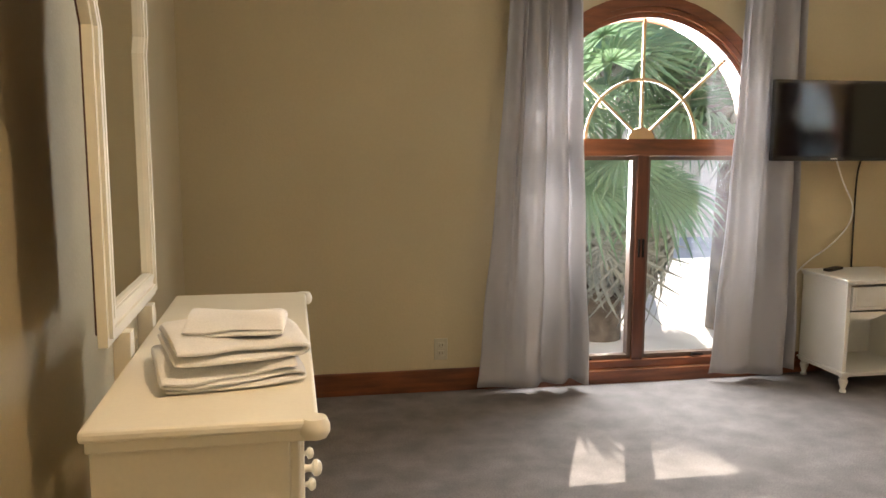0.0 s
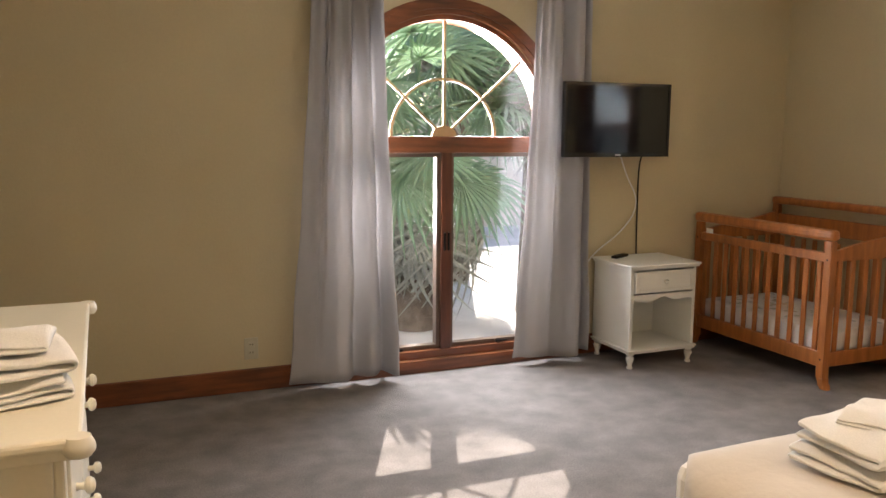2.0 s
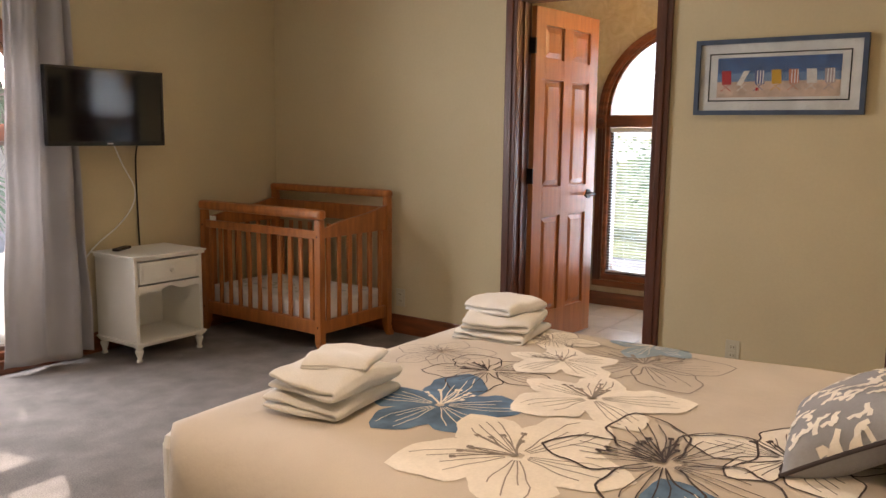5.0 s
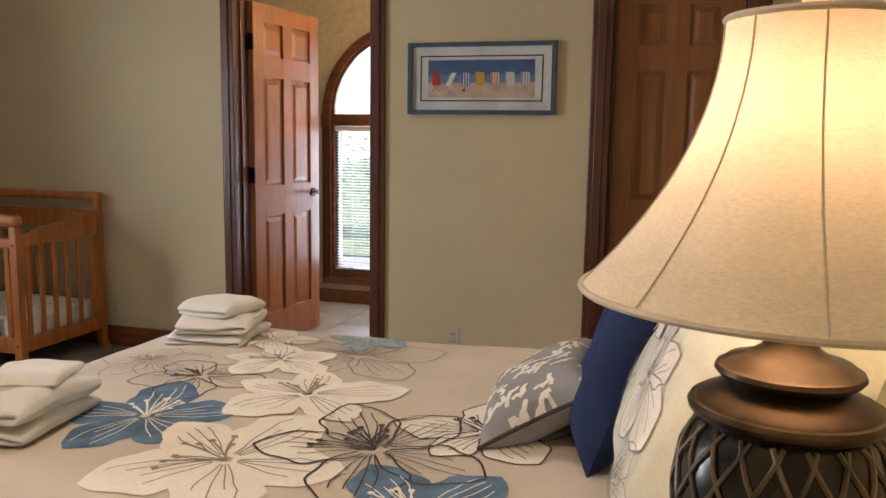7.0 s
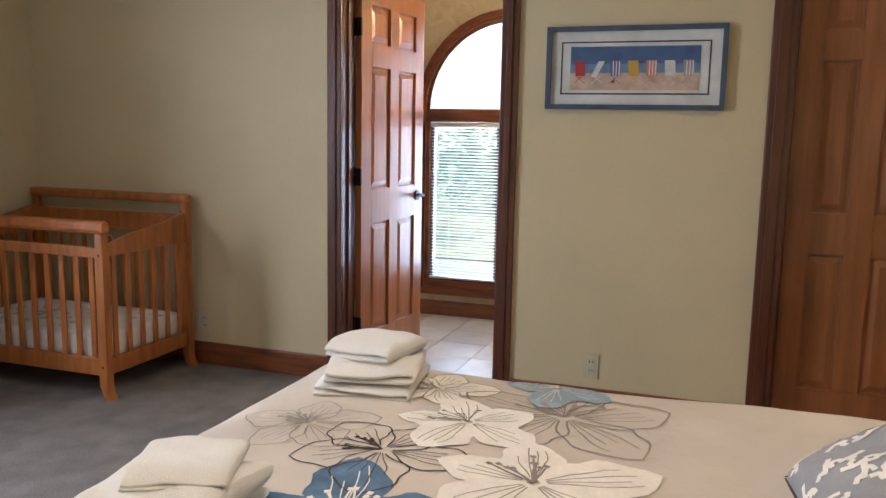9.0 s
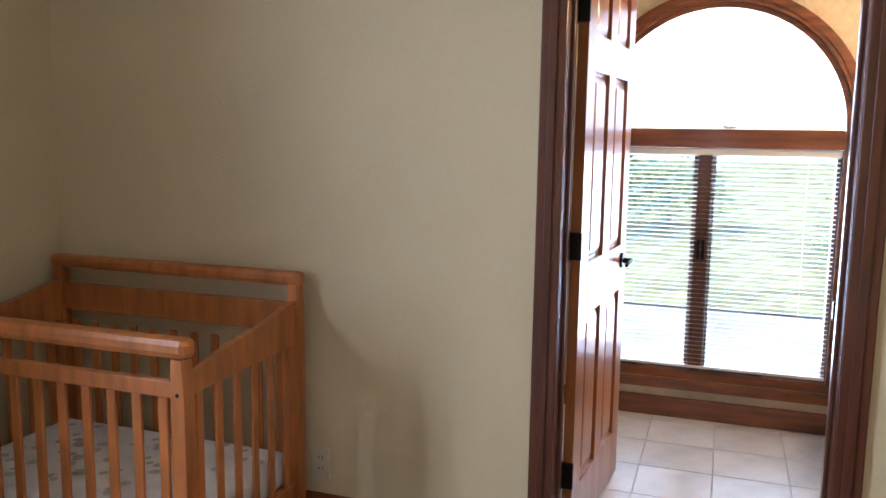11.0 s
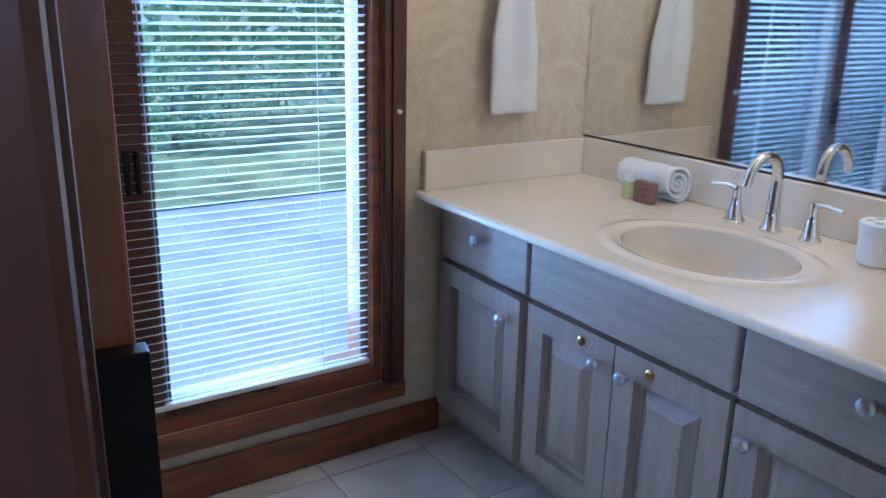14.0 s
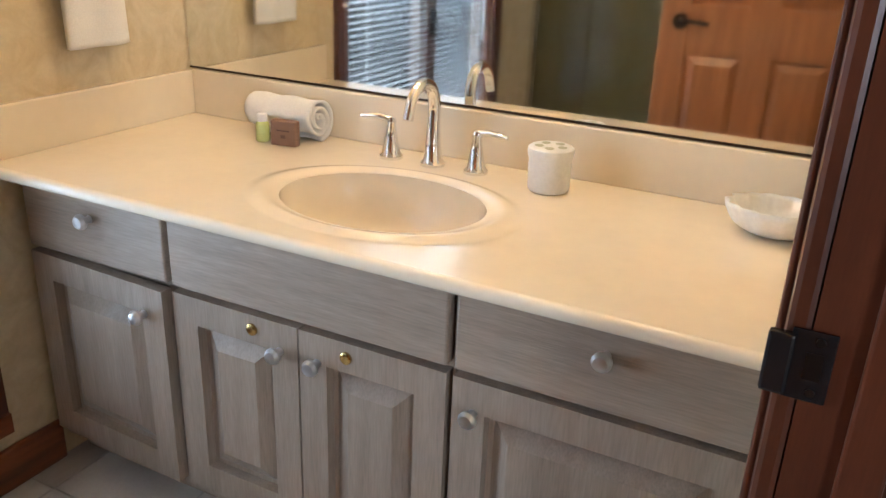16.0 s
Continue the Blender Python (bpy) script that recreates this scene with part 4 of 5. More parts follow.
def flower(place, parent, cx, cy, r, turn, fill, line, seed, lift, n=5, outline=True, veins=True):
    """A printed hibiscus: ruffled petals, veins and stamens, lying on the cloth."""
    rnd = random.Random(seed)
    petals, lines = bmesh.new(), bmesh.new()
    for k in range(n):
        a0 = turn + k * 2 * math.pi / n + rnd.uniform(-0.12, 0.12)
        L = r * rnd.uniform(0.85, 1.12)
        W = L * rnd.uniform(0.36, 0.46)
        q = rnd.uniform(0, 6)
        ns, nt = 12, 5
        ca, sa = math.cos(a0), math.sin(a0)

        def at(s, t):
            w = W * (math.sin(math.pi * min(1, s ** 0.85)) ** 0.8) * (1 + 0.1 * math.sin(s * 17 + q) * (1 if t > 0 else -0.6)) * (0.6 + 0.5 * s)
            ll = L * s
            return (cx + ca * ll - sa * w * t, cy + sa * ll + ca * w * t)
        g = [[None] * (nt + 1) for _ in range(ns + 1)]
        for i in range(ns + 1):
            for j in range(nt + 1):
                g[i][j] = petals.verts.new(place(*at(0.05 + 0.95 * i / ns, -1 + 2 * j / nt), lift))
        if fill:
            for i in range(ns):
                for j in range(nt):
                    petals.faces.new((g[i][j], g[i + 1][j], g[i + 1][j + 1], g[i][j + 1]))
        up = (lambda x, y: place(x, y, lift + 0.0006))
        if outline:
            for s in (-1, 1):
                ribbon(lines, [at(0.08 + 0.92 * i / 14, s) for i in range(15)], r * 0.02, up)
        if veins:
            for tt in (-0.55, -0.2, 0.15, 0.5):
                e = rnd.uniform(0.45, 0.75)
                ribbon(lines, [at(0.1 + e * i / 6, tt * (0.4 + 0.6 * i / 6)) for i in range(7)], r * 0.011, up)
    for k in range(9):
        a = turn + 0.4 + rnd.uniform(-1.0, 1.0)
        L = r * rnd.uniform(0.25, 0.5)
        b = a + rnd.uniform(-0.3, 0.3)
        pts = [(cx + math.cos(a + (b - a) * i / 5) * L * i / 5, cy + math.sin(a + (b - a) * i / 5) * L * i / 5) for i in range(6)]
        ribbon(lines, pts, r * 0.018, lambda x, y: place(x, y, lift + 0.0008))
        ribbon(lines, [pts[-1], (pts[-1][0] + r * 0.05 * math.cos(b), pts[-1][1] + r * 0.05 * math.sin(b))], r * 0.05, lambda x, y: place(x, y, lift + 0.001))
    if fill:
        part("printed_flower", petals, fill, parent)
    else:
        petals.free()
    tagged(part("printed_line", lines, line, parent), kind="stuff")


for _k, (_x, _y, _rr, _t, _f, _l, _o) in enumerate((
        (-2.51, -3.21, 0.25, 0.3, PRINT_B, PRINT_W, False), (-2.67, -3.53, 0.29, 1.0, PRINT_W, PRINT_G, False),
        (-2.22, -3.50, 0.25, 0.2, PRINT_W, PRINT_G, False), (-2.50, -3.80, 0.28, 0.7, None, PRINT_D, True),
        (-2.19, -3.16, 0.20, 0.9, None, PRINT_D, True), (-1.80, -3.48, 0.27, 0.1, None, PRINT_G, True),
        (-1.57, -3.42, 0.17, 0.5, PRINT_L, PRINT_W, False), (-2.76, -3.99, 0.25, 0.8, PRINT_B, PRINT_W, False),
        (-2.32, -4.02, 0.22, 0.2, PRINT_W, PRINT_D, True), (-1.72, -3.12, 0.17, 1.2, PRINT_W, PRINT_G, True),
        (-1.95, -3.28, 0.20, 0.4, PRINT_W, PRINT_G, False), (-2.10, -2.93, 0.16, 0.2, None, PRINT_G, True))):
    flower(on_bed, duvet, _x, _y, _rr, _t, _f, _l, 40 + _k, 0.0014 + 0.0009 * (_k % 4), outline=_o)


# ---- pillows ----
def cushion(name, label, m, w, h, t, material, seed=1, piping=None, flange=0.0):
    ob = thing(name, label, name.split("_")[-1], m)
    bm = bmesh.new()
    n = 26
    rnd = random.Random(seed)
    q = [rnd.uniform(0, 6) for _ in range(4)]

    def pt(i, j, s):
        u, v = -1 + 2 * i / n, -1 + 2 * j / n
        pin = 1 - 0.10 * (1 - abs(v)) ** 1.0 * 0 - 0.07 * (1 - v * v) * abs(u) ** 3
        pin2 = 1 - 0.07 * (1 - u * u) * abs(v) ** 3
        b = max(0, (1 - u ** 4) * (1 - v ** 4)) ** 0.55
        b *= 1 + 0.07 * math.sin(3 * u + q[0]) * math.cos(2.6 * v + q[1]) + 0.04 * math.sin(8 * u + 5 * v + q[2])
        return (u * pin * w / 2, s * t / 2 * b, v * pin2 * h / 2)
    for s in (-1, 1):
        g = [[bm.verts.new(pt(i, j, s)) for j in range(n + 1)] for i in range(n + 1)]
        for i in range(n):
            for j in range(n):
                bm.faces.new((g[i][j], g[i + 1][j], g[i + 1][j + 1], g[i][j + 1]))
    bmesh.ops.remove_doubles(bm, verts=bm.verts[:], dist=0.0005)
    body = part("cover", bm, material, ob, "", True)
    rim = [pt(i, 0, 1) for i in range(n)] + [pt(n, j, 1) for j in range(n)] + [pt(n - i, n, 1) for i in range(n)] + [pt(0, n - j, 1) for j in range(n + 1)]
    if piping:
        part("piping", tube(rim, 0.005, 8), piping, ob, "", True)
    if flange:
        fb = bmesh.new()
        c0 = [fb.verts.new(p) for p in rim[:-1]]
        c1 = [fb.verts.new((p[0] * (1 + 2 * flange / w), 0.006 * math.sin(k * 0.9), p[2] * (1 + 2 * flange / h))) for k, p in enumerate(rim[:-1])]
        for k in range(len(c0)):
            fb.faces.new((c0[k], c0[(k + 1) % len(c0)], c1[(k + 1) % len(c0)], c1[k]))
        f = part("flange", fb, material, ob, "", True)
        sm = f.modifiers.new("thick", "SOLIDIFY")
        sm.thickness = 0.005

    def surface(x, z, lift):
        u, v = max(-0.999, min(0.999, 2 * x / w)), max(-0.999, min(0.999, 2 * z / h))
        p = pt((u + 1) / 2 * n, (v + 1) / 2 * n, 1)
        return (p[0], p[1] + lift, p[2])
    return ob, surface


grey, _surf = cushion("throw_cushion", "small grey cushion with a white coral pattern and dark piping", pose(-2.20, -4.13, 0.685, 60, 0, 6), 0.44, 0.30, 0.14, CUSHION, 4, PRINT_D)
_rnd = random.Random(9)
for _i in range(7):
    for _j in range(5):
        bm = bmesh.new()
        x, z = -0.185 + _i * 0.06 + _rnd.uniform(-0.01, 0.01), -0.118 + _j * 0.058 + _rnd.uniform(-0.01, 0.01)
        a = _rnd.uniform(0, 6.28)
        pts = [(x, z)]
        for _k in range(5):
            a += _rnd.uniform(-0.6, 0.6)
            pts.append((pts[-1][0] + 0.011 * math.cos(a), pts[-1][1] + 0.011 * math.sin(a)))
        ribbon(bm, pts, 0.012, lambda p, q: _surf(p, q, 0.0015))
        part("printed_coral", bm, PRINT_W, grey)
        for s in (-1, 1):
            b = a + s * 1.1
            c = pts[2 if s < 0 else 4]
            bm = bmesh.new()
            ribbon(bm, [c, (c[0] + 0.013 * math.cos(b), c[1] + 0.013 * math.sin(b)), (c[0] + 0.026 * math.cos(b - s * 0.4), c[1] + 0.026 * math.sin(b - s * 0.4))], 0.011, lambda p, q: _surf(p, q, 0.0018))
            part("printed_coral", bm, PRINT_W, grey)
cushion("navy_cushion", "plain navy blue square cushion leaning on the pillows", pose(-2.27, -4.33, 0.81, 20, 0, 4), 0.46, 0.44, 0.17, NAVY, 6)
for _k, (_x, _y) in enumerate(((-2.62, -4.47), (-1.86, -4.48))):
    sham, _sf = cushion("sham_pillow", "pale sage pillow sham printed with flowers", pose(_x, _y, 0.845, 24, 0, (2, -3)[_k]), 0.62, 0.46, 0.19, SHAM, 12 + _k, None, 0.05)
    for _i, (_fx, _fz, _rr) in enumerate(((-0.12, 0.02, 0.15), (0.13, -0.08, 0.13), (0.10, 0.14, 0.12), (-0.2, -0.15, 0.1))):
        flower(lambda x, y, l, f=_sf: f(x, y, l), sham, _fx, _fz, _rr, _i * 0.7, PRINT_W if _i % 2 == 0 else None, PRINT_G, 70 + _i + 9 * _k, 0.002 + 0.001 * _i)
for _x in (-2.65, -1.88):
    cushion("bed_pillow", "plain sage bed pillow standing against the wall", pose(_x, -4.66, 0.84, 14, 0, 0), 0.68, 0.46, 0.18, SAGE, 22)


# ---- lamps ----
def table_lamp(x, y, z0, label):
    t = thing("table_lamp", label, "lamp", pose(x, y, z0), "bedside lamps")
    part("foot", lathe([(0.085, 0), (0.09, 0.006), (0.09, 0.018), (0.078, 0.028), (0.07, 0.034)], 36), BRONZE, t, "", True)
    prof = [(0.064, 0.03), (0.082, 0.06), (0.1, 0.11), (0.112, 0.17), (0.115, 0.22), (0.109, 0.265), (0.094, 0.295), (0.082, 0.308)]
    body = part("body", lathe(prof, 40), CERAMIC, t, "dark ceramic body with raised lozenges", True)

    def rad(z):
        for (r0, a), (r1, b) in zip(prof, prof[1:]):
            if a <= z <= b:
                return r0 + (r1 - r0) * (z - a) / (b - a)
        return prof[-1][0]
    n = 18
    dz = 0.036
    for s in (-1, 1):
        for k in range(n):
            pts = []
            for i in range(25):
                z = 0.036 + (0.3 - 0.036) * i / 24
                a = 2 * math.pi * k / n + s * (z - 0.036) / dz * math.pi / n
                r = rad(z) + 0.0015
                pts.append((r * math.cos(a), r * math.sin(a), z))
            part("ridge", tube(pts, 0.003, 5), CERAMIC_HI, body, "", True)
    part("collar", lathe([(0.07, 0.304), (0.096, 0.307), (0.103, 0.312), (0.105, 0.318), (0.102, 0.323), (0.097, 0.324), (0.094, 0.328), (0.07, 0.34), (0.062, 0.346), (0.066, 0.35), (0.074, 0.353), (0.078, 0.358), (0.076, 0.363), (0.07, 0.365), (0.066, 0.37), (0.045, 0.376), (0.03, 0.386), (0.026, 0.396), (0.014, 0.398)], 40), BRONZE, t, "antique bronze collar", True)
    part("neck", lathe([(0.012, 0.395), (0.012, 0.45), (0.018, 0.452), (0.018, 0.50), (0.012, 0.505)], 16), BRASS, t, "", True)
    part("bulb", lathe([(0.014, 0.505), (0.02, 0.52), (0.03, 0.545), (0.028, 0.57), (0.014, 0.585), (0.002, 0.59)], 16), BULB, t, "glowing bulb", True)
    n, m_ = 64, 14
    bm = bmesh.new()
    rings = []
    for j in range(m_ + 1):
        v = j / m_
        zz = 0.445 + 0.288 * v
        r = 0.088 + (0.230 - 0.088) * (1 - v) ** 2.0
        rings.append([bm.verts.new(((r * (1 - 0.018 * (1 - abs(math.sin(4 * 2 * math.pi * i / n))))) * math.cos(2 * math.pi * i / n), (r * (1 - 0.018 * (1 - abs(math.sin(4 * 2 * math.pi * i / n))))) * math.sin(2 * math.pi * i / n), zz)) for i in range(n)])
    for a, b in zip(rings, rings[1:]):
        for i in range(n):
            bm.faces.new((a[i], a[(i + 1) % n], b[(i + 1) % n], b[i]))
    sh = part("shade", bm, SHADE, t, "cream linen bell shade with seams", True)
    for k in range(8):
        a = 2 * math.pi * k / 8
        pts = []
        for j in range(m_ + 1):
            v = j / m_
            r = (0.088 + 0.142 * (1 - v) ** 2.0) * 0.982 + 0.001
            pts.append((r * math.cos(a), r * math.sin(a), 0.445 + 0.288 * v))
        part("seam", tube(pts, 0.0012, 5), SEAM, sh)
    for r, z in ((0.228, 0.445), (0.087, 0.733)):
        part("trim_ring", tube([(r * math.cos(2 * math.pi * i / 48), r * math.sin(2 * math.pi * i / 48), z) for i in range(49)], 0.004, 6), SEAM, sh)
    part("spider", tube([(-0.086, 0, 0.728), (0, 0, 0.731), (0.086, 0, 0.728)], 0.002, 6), BRASS, t)
    part("finial", lathe([(0.006, 0.728), (0.006, 0.743), (0.014, 0.749), (0.017, 0.761), (0.011, 0.773), (0.003, 0.777)], 16), CERAMIC_HI, t, "", True)


BULB = bpy.data.materials.new("lit_bulb")
BULB.use_nodes = True
BULB.node_tree.nodes["Principled BSDF"].inputs["Emission Color"].default_value = (1, 0.75, 0.45, 1)
BULB.node_tree.nodes["Principled BSDF"].inputs["Emission Strength"].default_value = 12
SEAM = mat("shade_seam", (0.66, 0.56, 0.42), 0.8)
table_lamp(*LAMP_A, 0.691, "lit table lamp with bell shade and dark lozenge ceramic base")
table_lamp(*LAMP_B, 0.691, "lit table lamp with bell shade near the closet door")

# recessed ceiling downlights
for _x, _y, _e in DOWNLIGHTS:
    _t = thing("ceiling_downlight", "recessed round white ceiling downlight, lit", "light fixture", pose(_x, _y, 0), "ceiling downlights")
    part("trim_ring", lathe([(0.062, H - 0.001), (0.062, H - 0.008), (0.085, H - 0.006), (0.088, H - 0.001)], 32, cap=False), WHITEP, _t, "", True)
    part("bulb", lathe([(0.02, H - 0.001), (0.06, H - 0.0025), (0.058, H - 0.004), (0.02, H - 0.006)], 24), BULB, _t, "glowing bulb", True)

# ---- picture ----
pic = thing("framed_picture", "blue-grey framed beach print with colourful deck chairs", "picture")
PY0, PY1, PZ0, PZ1 = -3.79, -3.015, 1.415, 1.778
FRAMEC = mat("blue_grey_frame", (0.06, 0.09, 0.14), 0.4, vary=0.12, scale=12)
part("frame", slab(rect(PY0, PZ0, PY1, PZ1), [rect(PY0 + 0.022, PZ0 + 0.022, PY1 - 0.022, PZ1 - 0.022)], -0.03, -0.001, "yz"), FRAMEC, pic)
part("mat_board", box((-0.012, PY0 + 0.02, PZ0 + 0.02), (-0.004, PY1 - 0.02, PZ1 - 0.02)), mat("white_mat_board", (0.78, 0.77, 0.72), 0.8), pic)
part("mat_line", slab(rect(PY0 + 0.066, PZ0 + 0.066, PY1 - 0.066, PZ1 - 0.066), [rect(PY0 + 0.072, PZ0 + 0.072, PY1 - 0.072, PZ1 - 0.072)], -0.0135, -0.0115, "yz"), BLACK, pic)
A0, A1, Z0, Z1 = PY0 + 0.108, PY1 - 0.108, PZ0 + 0.085, PZ1 - 0.088
for nm, z0, z1, c in (("printed_sky", Z0 + 0.115, Z1, (0.05, 0.13, 0.30)), ("printed_sea", Z0 + 0.075, Z0 + 0.115, (0.16, 0.28, 0.45)), ("printed_sand", Z0, Z0 + 0.075, (0.66, 0.48, 0.36))):
    part(nm, box((-0.0145, A0, z0), (-0.0115, A1, z1)), mat(nm, c, 0.7, vary=0.15, scale=20), pic)
_cols = ((0.55, 0.03, 0.04), (0.78, 0.74, 0.66), (0.10, 0.13, 0.28), (0.75, 0.42, 0.04), (0.62, 0.22, 0.12), (0.75, 0.72, 0.66), (0.45, 0.36, 0.36))
for _i, _col in enumerate(_cols):
    u = A1 - 0.045 - _i * 0.078
    cm = mat("printed_chair_cloth", _col, 0.7, vary=0.1, scale=30)
    lean = 0.016 if _i != 1 else 0.03
    part("printed_chair", slab([(u - 0.024, Z0 + 0.062), (u + 0.02, Z0 + 0.062), (u + 0.02 + lean * 0.3, Z0 + 0.128), (u - 0.024 + lean * 0.3, Z0 + 0.128)] if _i != 1 else [(u + 0.03, Z0 + 0.058), (u + 0.004, Z0 + 0.058), (u - 0.03, Z0 + 0.126), (u - 0.004, Z0 + 0.126)], [], -0.0162, -0.0142, "yz"), cm, pic)
    for s in (-1, 1):
        part("printed_chair_leg", slab([(u + s * 0.024, Z0 + 0.03), (u + s * 0.024 + 0.004, Z0 + 0.03), (u - s * 0.016 + 0.004, Z0 + 0.064), (u - s * 0.016, Z0 + 0.064)], [], -0.0158, -0.0143, "yz"), cm, pic)
    if _i in (2, 4, 6):
        for _k in range(3):
            part("printed_stripe", box((-0.0168, u - 0.019 + _k * 0.013, Z0 + 0.064), (-0.0158, u - 0.014 + _k * 0.013, Z0 + 0.126)), WHITEP, pic)
part("printed_bucket", box((-0.016, A1 - 0.20, Z0 + 0.03), (-0.0143, A1 - 0.185, Z0 + 0.045)), mat("printed_red", (0.5, 0.03, 0.03), 0.7), pic)
_g = part("glazing", box((-0.0195, PY0 + 0.02, PZ0 + 0.02), (-0.018, PY1 - 0.02, PZ1 - 0.02)), WIN_GLASS, pic)
_g.visible_shadow = False

# ---- bathroom: vanity ----
VY, VF = -3.2, -3.2
CZ = 0.755


def raised_door(parent, x0, x1, z0, z1, name="door"):
    d = part(name, slab(rect(x0, z0, x1, z1), [rect(x0 + 0.06, z0 + 0.06, x1 - 0.06, z1 - 0.06)], VF - 0.0, VF + 0.026, "xz"), CAB, parent)
    y = VF + 0.003
    bm = box((x0 + 0.058, VF + 0.001, z0 + 0.058), (x1 - 0.058, y, z1 - 0.058))
    a = [bm.verts.new((x, y, z)) for x, z in rect(x0 + 0.07, z0 + 0.07, x1 - 0.07, z1 - 0.07)]
    b = [bm.verts.new((x, y + 0.02, z)) for x, z in rect(x0 + 0.104, z0 + 0.104, x1 - 0.104, z1 - 0.104)]
    for i in range(4):
        bm.faces.new((a[i], a[(i + 1) % 4], b[(i + 1) % 4], b[i]))
    bm.faces.new(b)
    part("raised_panel", bm, CAB, d)
    return d


def cab_knob(parent, x, z):
    part("knob", knob(0.0155), NICKEL, parent, "round brushed nickel knob", True).matrix_local = pose(x, VF + 0.0255, z, -90)


def vanity_unit(label, x0, x1, kind):
    t = thing("vanity_cabinet", label, "cabinet", None, "vanity cabinets")
    for a in (x0, x1 - 0.02):
        part("side_panel", box((a, BYS + 0.002, 0.065), (a + 0.02, VF - 0.001, CZ - 0.027)), CAB, t)
    part("bottom_panel", box((x0 + 0.02, BYS + 0.002, 0.065), (x1 - 0.02, VF - 0.031, 0.084)), CAB, t)
    part("face_frame", box((x0 + 0.02, VF - 0.03, 0.066), (x1 - 0.02, VF - 0.001, CZ - 0.028)), CAB, t)
    part("toe_kick", box((x0, BYS + 0.002, 0.0), (x1, VF - 0.05, 0.064)), CAB, t)
    g = 0.006
    dw = part("drawer" if kind != "pair" else "false_front", box((x0 + g, VF, 0.563), (x1 - g, VF + 0.026, 0.715), 0.005), CABH, t)
    if kind != "pair":
        cab_knob(dw, (x0 + x1) / 2, 0.66)
        d = raised_door(t, x0 + g, x1 - g, 0.10, 0.551)
        if kind == "left_knob_low":
            d.matrix_local = pose(x1 - g, VF, 0) @ pose(0, 0, 0, 0, 0, -2.2) @ pose(-(x1 - g), -VF, 0)
        cab_knob(d, x0 + 0.06 if kind == "left_knob_low" else x1 - 0.045, 0.49)
    else:
        mid = (x0 + x1) / 2
        for s, a, b in ((-1, x0 + g, mid - 0.002), (1, mid + 0.002, x1 - g)):
            d = raised_door(t, a, b, 0.10, 0.551)
            cab_knob(d, mid + s * 0.042, 0.493)
            part("lock", lathe([(0.012, 0), (0.012, 0.004), (0.009, 0.006), (0.005, 0.0062)], 16), BRASS, d, "small brass cabinet lock", True).matrix_local = pose(mid + s * 0.105, VF + 0.026, 0.522, -90)
    return t


vanity_unit("grey-washed oak vanity cabinet beside the window wall", 1.255, 1.66, "left_knob_low")
vanity_unit("grey-washed oak sink cabinet with two locked doors", 0.637, 1.254, "pair")
vanity_unit("grey-washed oak vanity cabinet near the doorway", 0.13, 0.636, "right")

BA = (0.885, -3.362, 0.205, 0.158)
top = thing("vanity_countertop", "cream cultured marble countertop with an integral oval basin", "countertop")
_oval = [(BA[0] + BA[2] * math.cos(2 * math.pi * i / 56), BA[1] + BA[3] * math.sin(2 * math.pi * i / 56)) for i in range(56)]
part("slab", slab(rect(0.128, BYS + 0.001, BX1 - 0.001, VF + 0.085), [_oval], CZ - 0.026, CZ, "xy"), MARBLE, top)
part("front_edge", tube([(0.128, VF + 0.084, CZ - 0.013), (BX1 - 0.001, VF + 0.084, CZ - 0.013)], 0.0128, 16), MARBLE, top, "", True)
bm = bmesh.new()
_prev = None
for _k in range(15):
    f = _k / 14
    sc = math.cos(f * math.pi / 2 * 0.93) ** 0.6
    zz = CZ - 0.001 - 0.125 * math.sin(f * math.pi / 2) ** 1.1
    ring = [bm.verts.new((BA[0] + BA[2] * sc * math.cos(2 * math.pi * i / 56), BA[1] + BA[3] * sc * math.sin(2 * math.pi * i / 56), zz)) for i in range(56)]
    if _prev:
        for i in range(56):
            bm.faces.new((_prev[i], _prev[(i + 1) % 56], ring[(i + 1) % 56], ring[i]))
    _prev = ring
bm.faces.new(_prev)
part("basin", bm, MARBLE, top, "oval cream basin", True)
bm = bmesh.new()
_prev = None
for _k in range(13):
    f = _k / 12
    a, b, zz = BA[2] + 0.075 * f, BA[3] + 0.048 * f, CZ + 0.0008 + 0.006 * math.sin(math.pi * f) ** 2
    ring = [bm.verts.new((BA[0] + a * math.cos(2 * math.pi * i / 56), BA[1] + b * math.sin(2 * math.pi * i / 56), zz)) for i in range(56)]
    if _prev:
        for i in range(56):
            bm.faces.new((_prev[i], _prev[(i + 1) % 56], ring[(i + 1) % 56], ring[i]))
    _prev = ring
part("basin_rim", bm, MARBLE, top, "", True)
part("drain", lathe([(0.024, 0), (0.022, 0.004), (0.012, 0.006)], 24), CHROME, top, "", True).matrix_local = pose(BA[0], BA[1], CZ - 0.126)
part("backsplash", box((0.128, BYS + 0.001, CZ - 0.001), (BX1 - 0.02, BYS + 0.02, 0.868), 0.004), MARBLE, top)
part("side_splash", box((BX1 - 0.02, BYS + 0.001, CZ - 0.001), (BX1 - 0.0005, VF + 0.075, 0.866), 0.004), MARBLE, top)

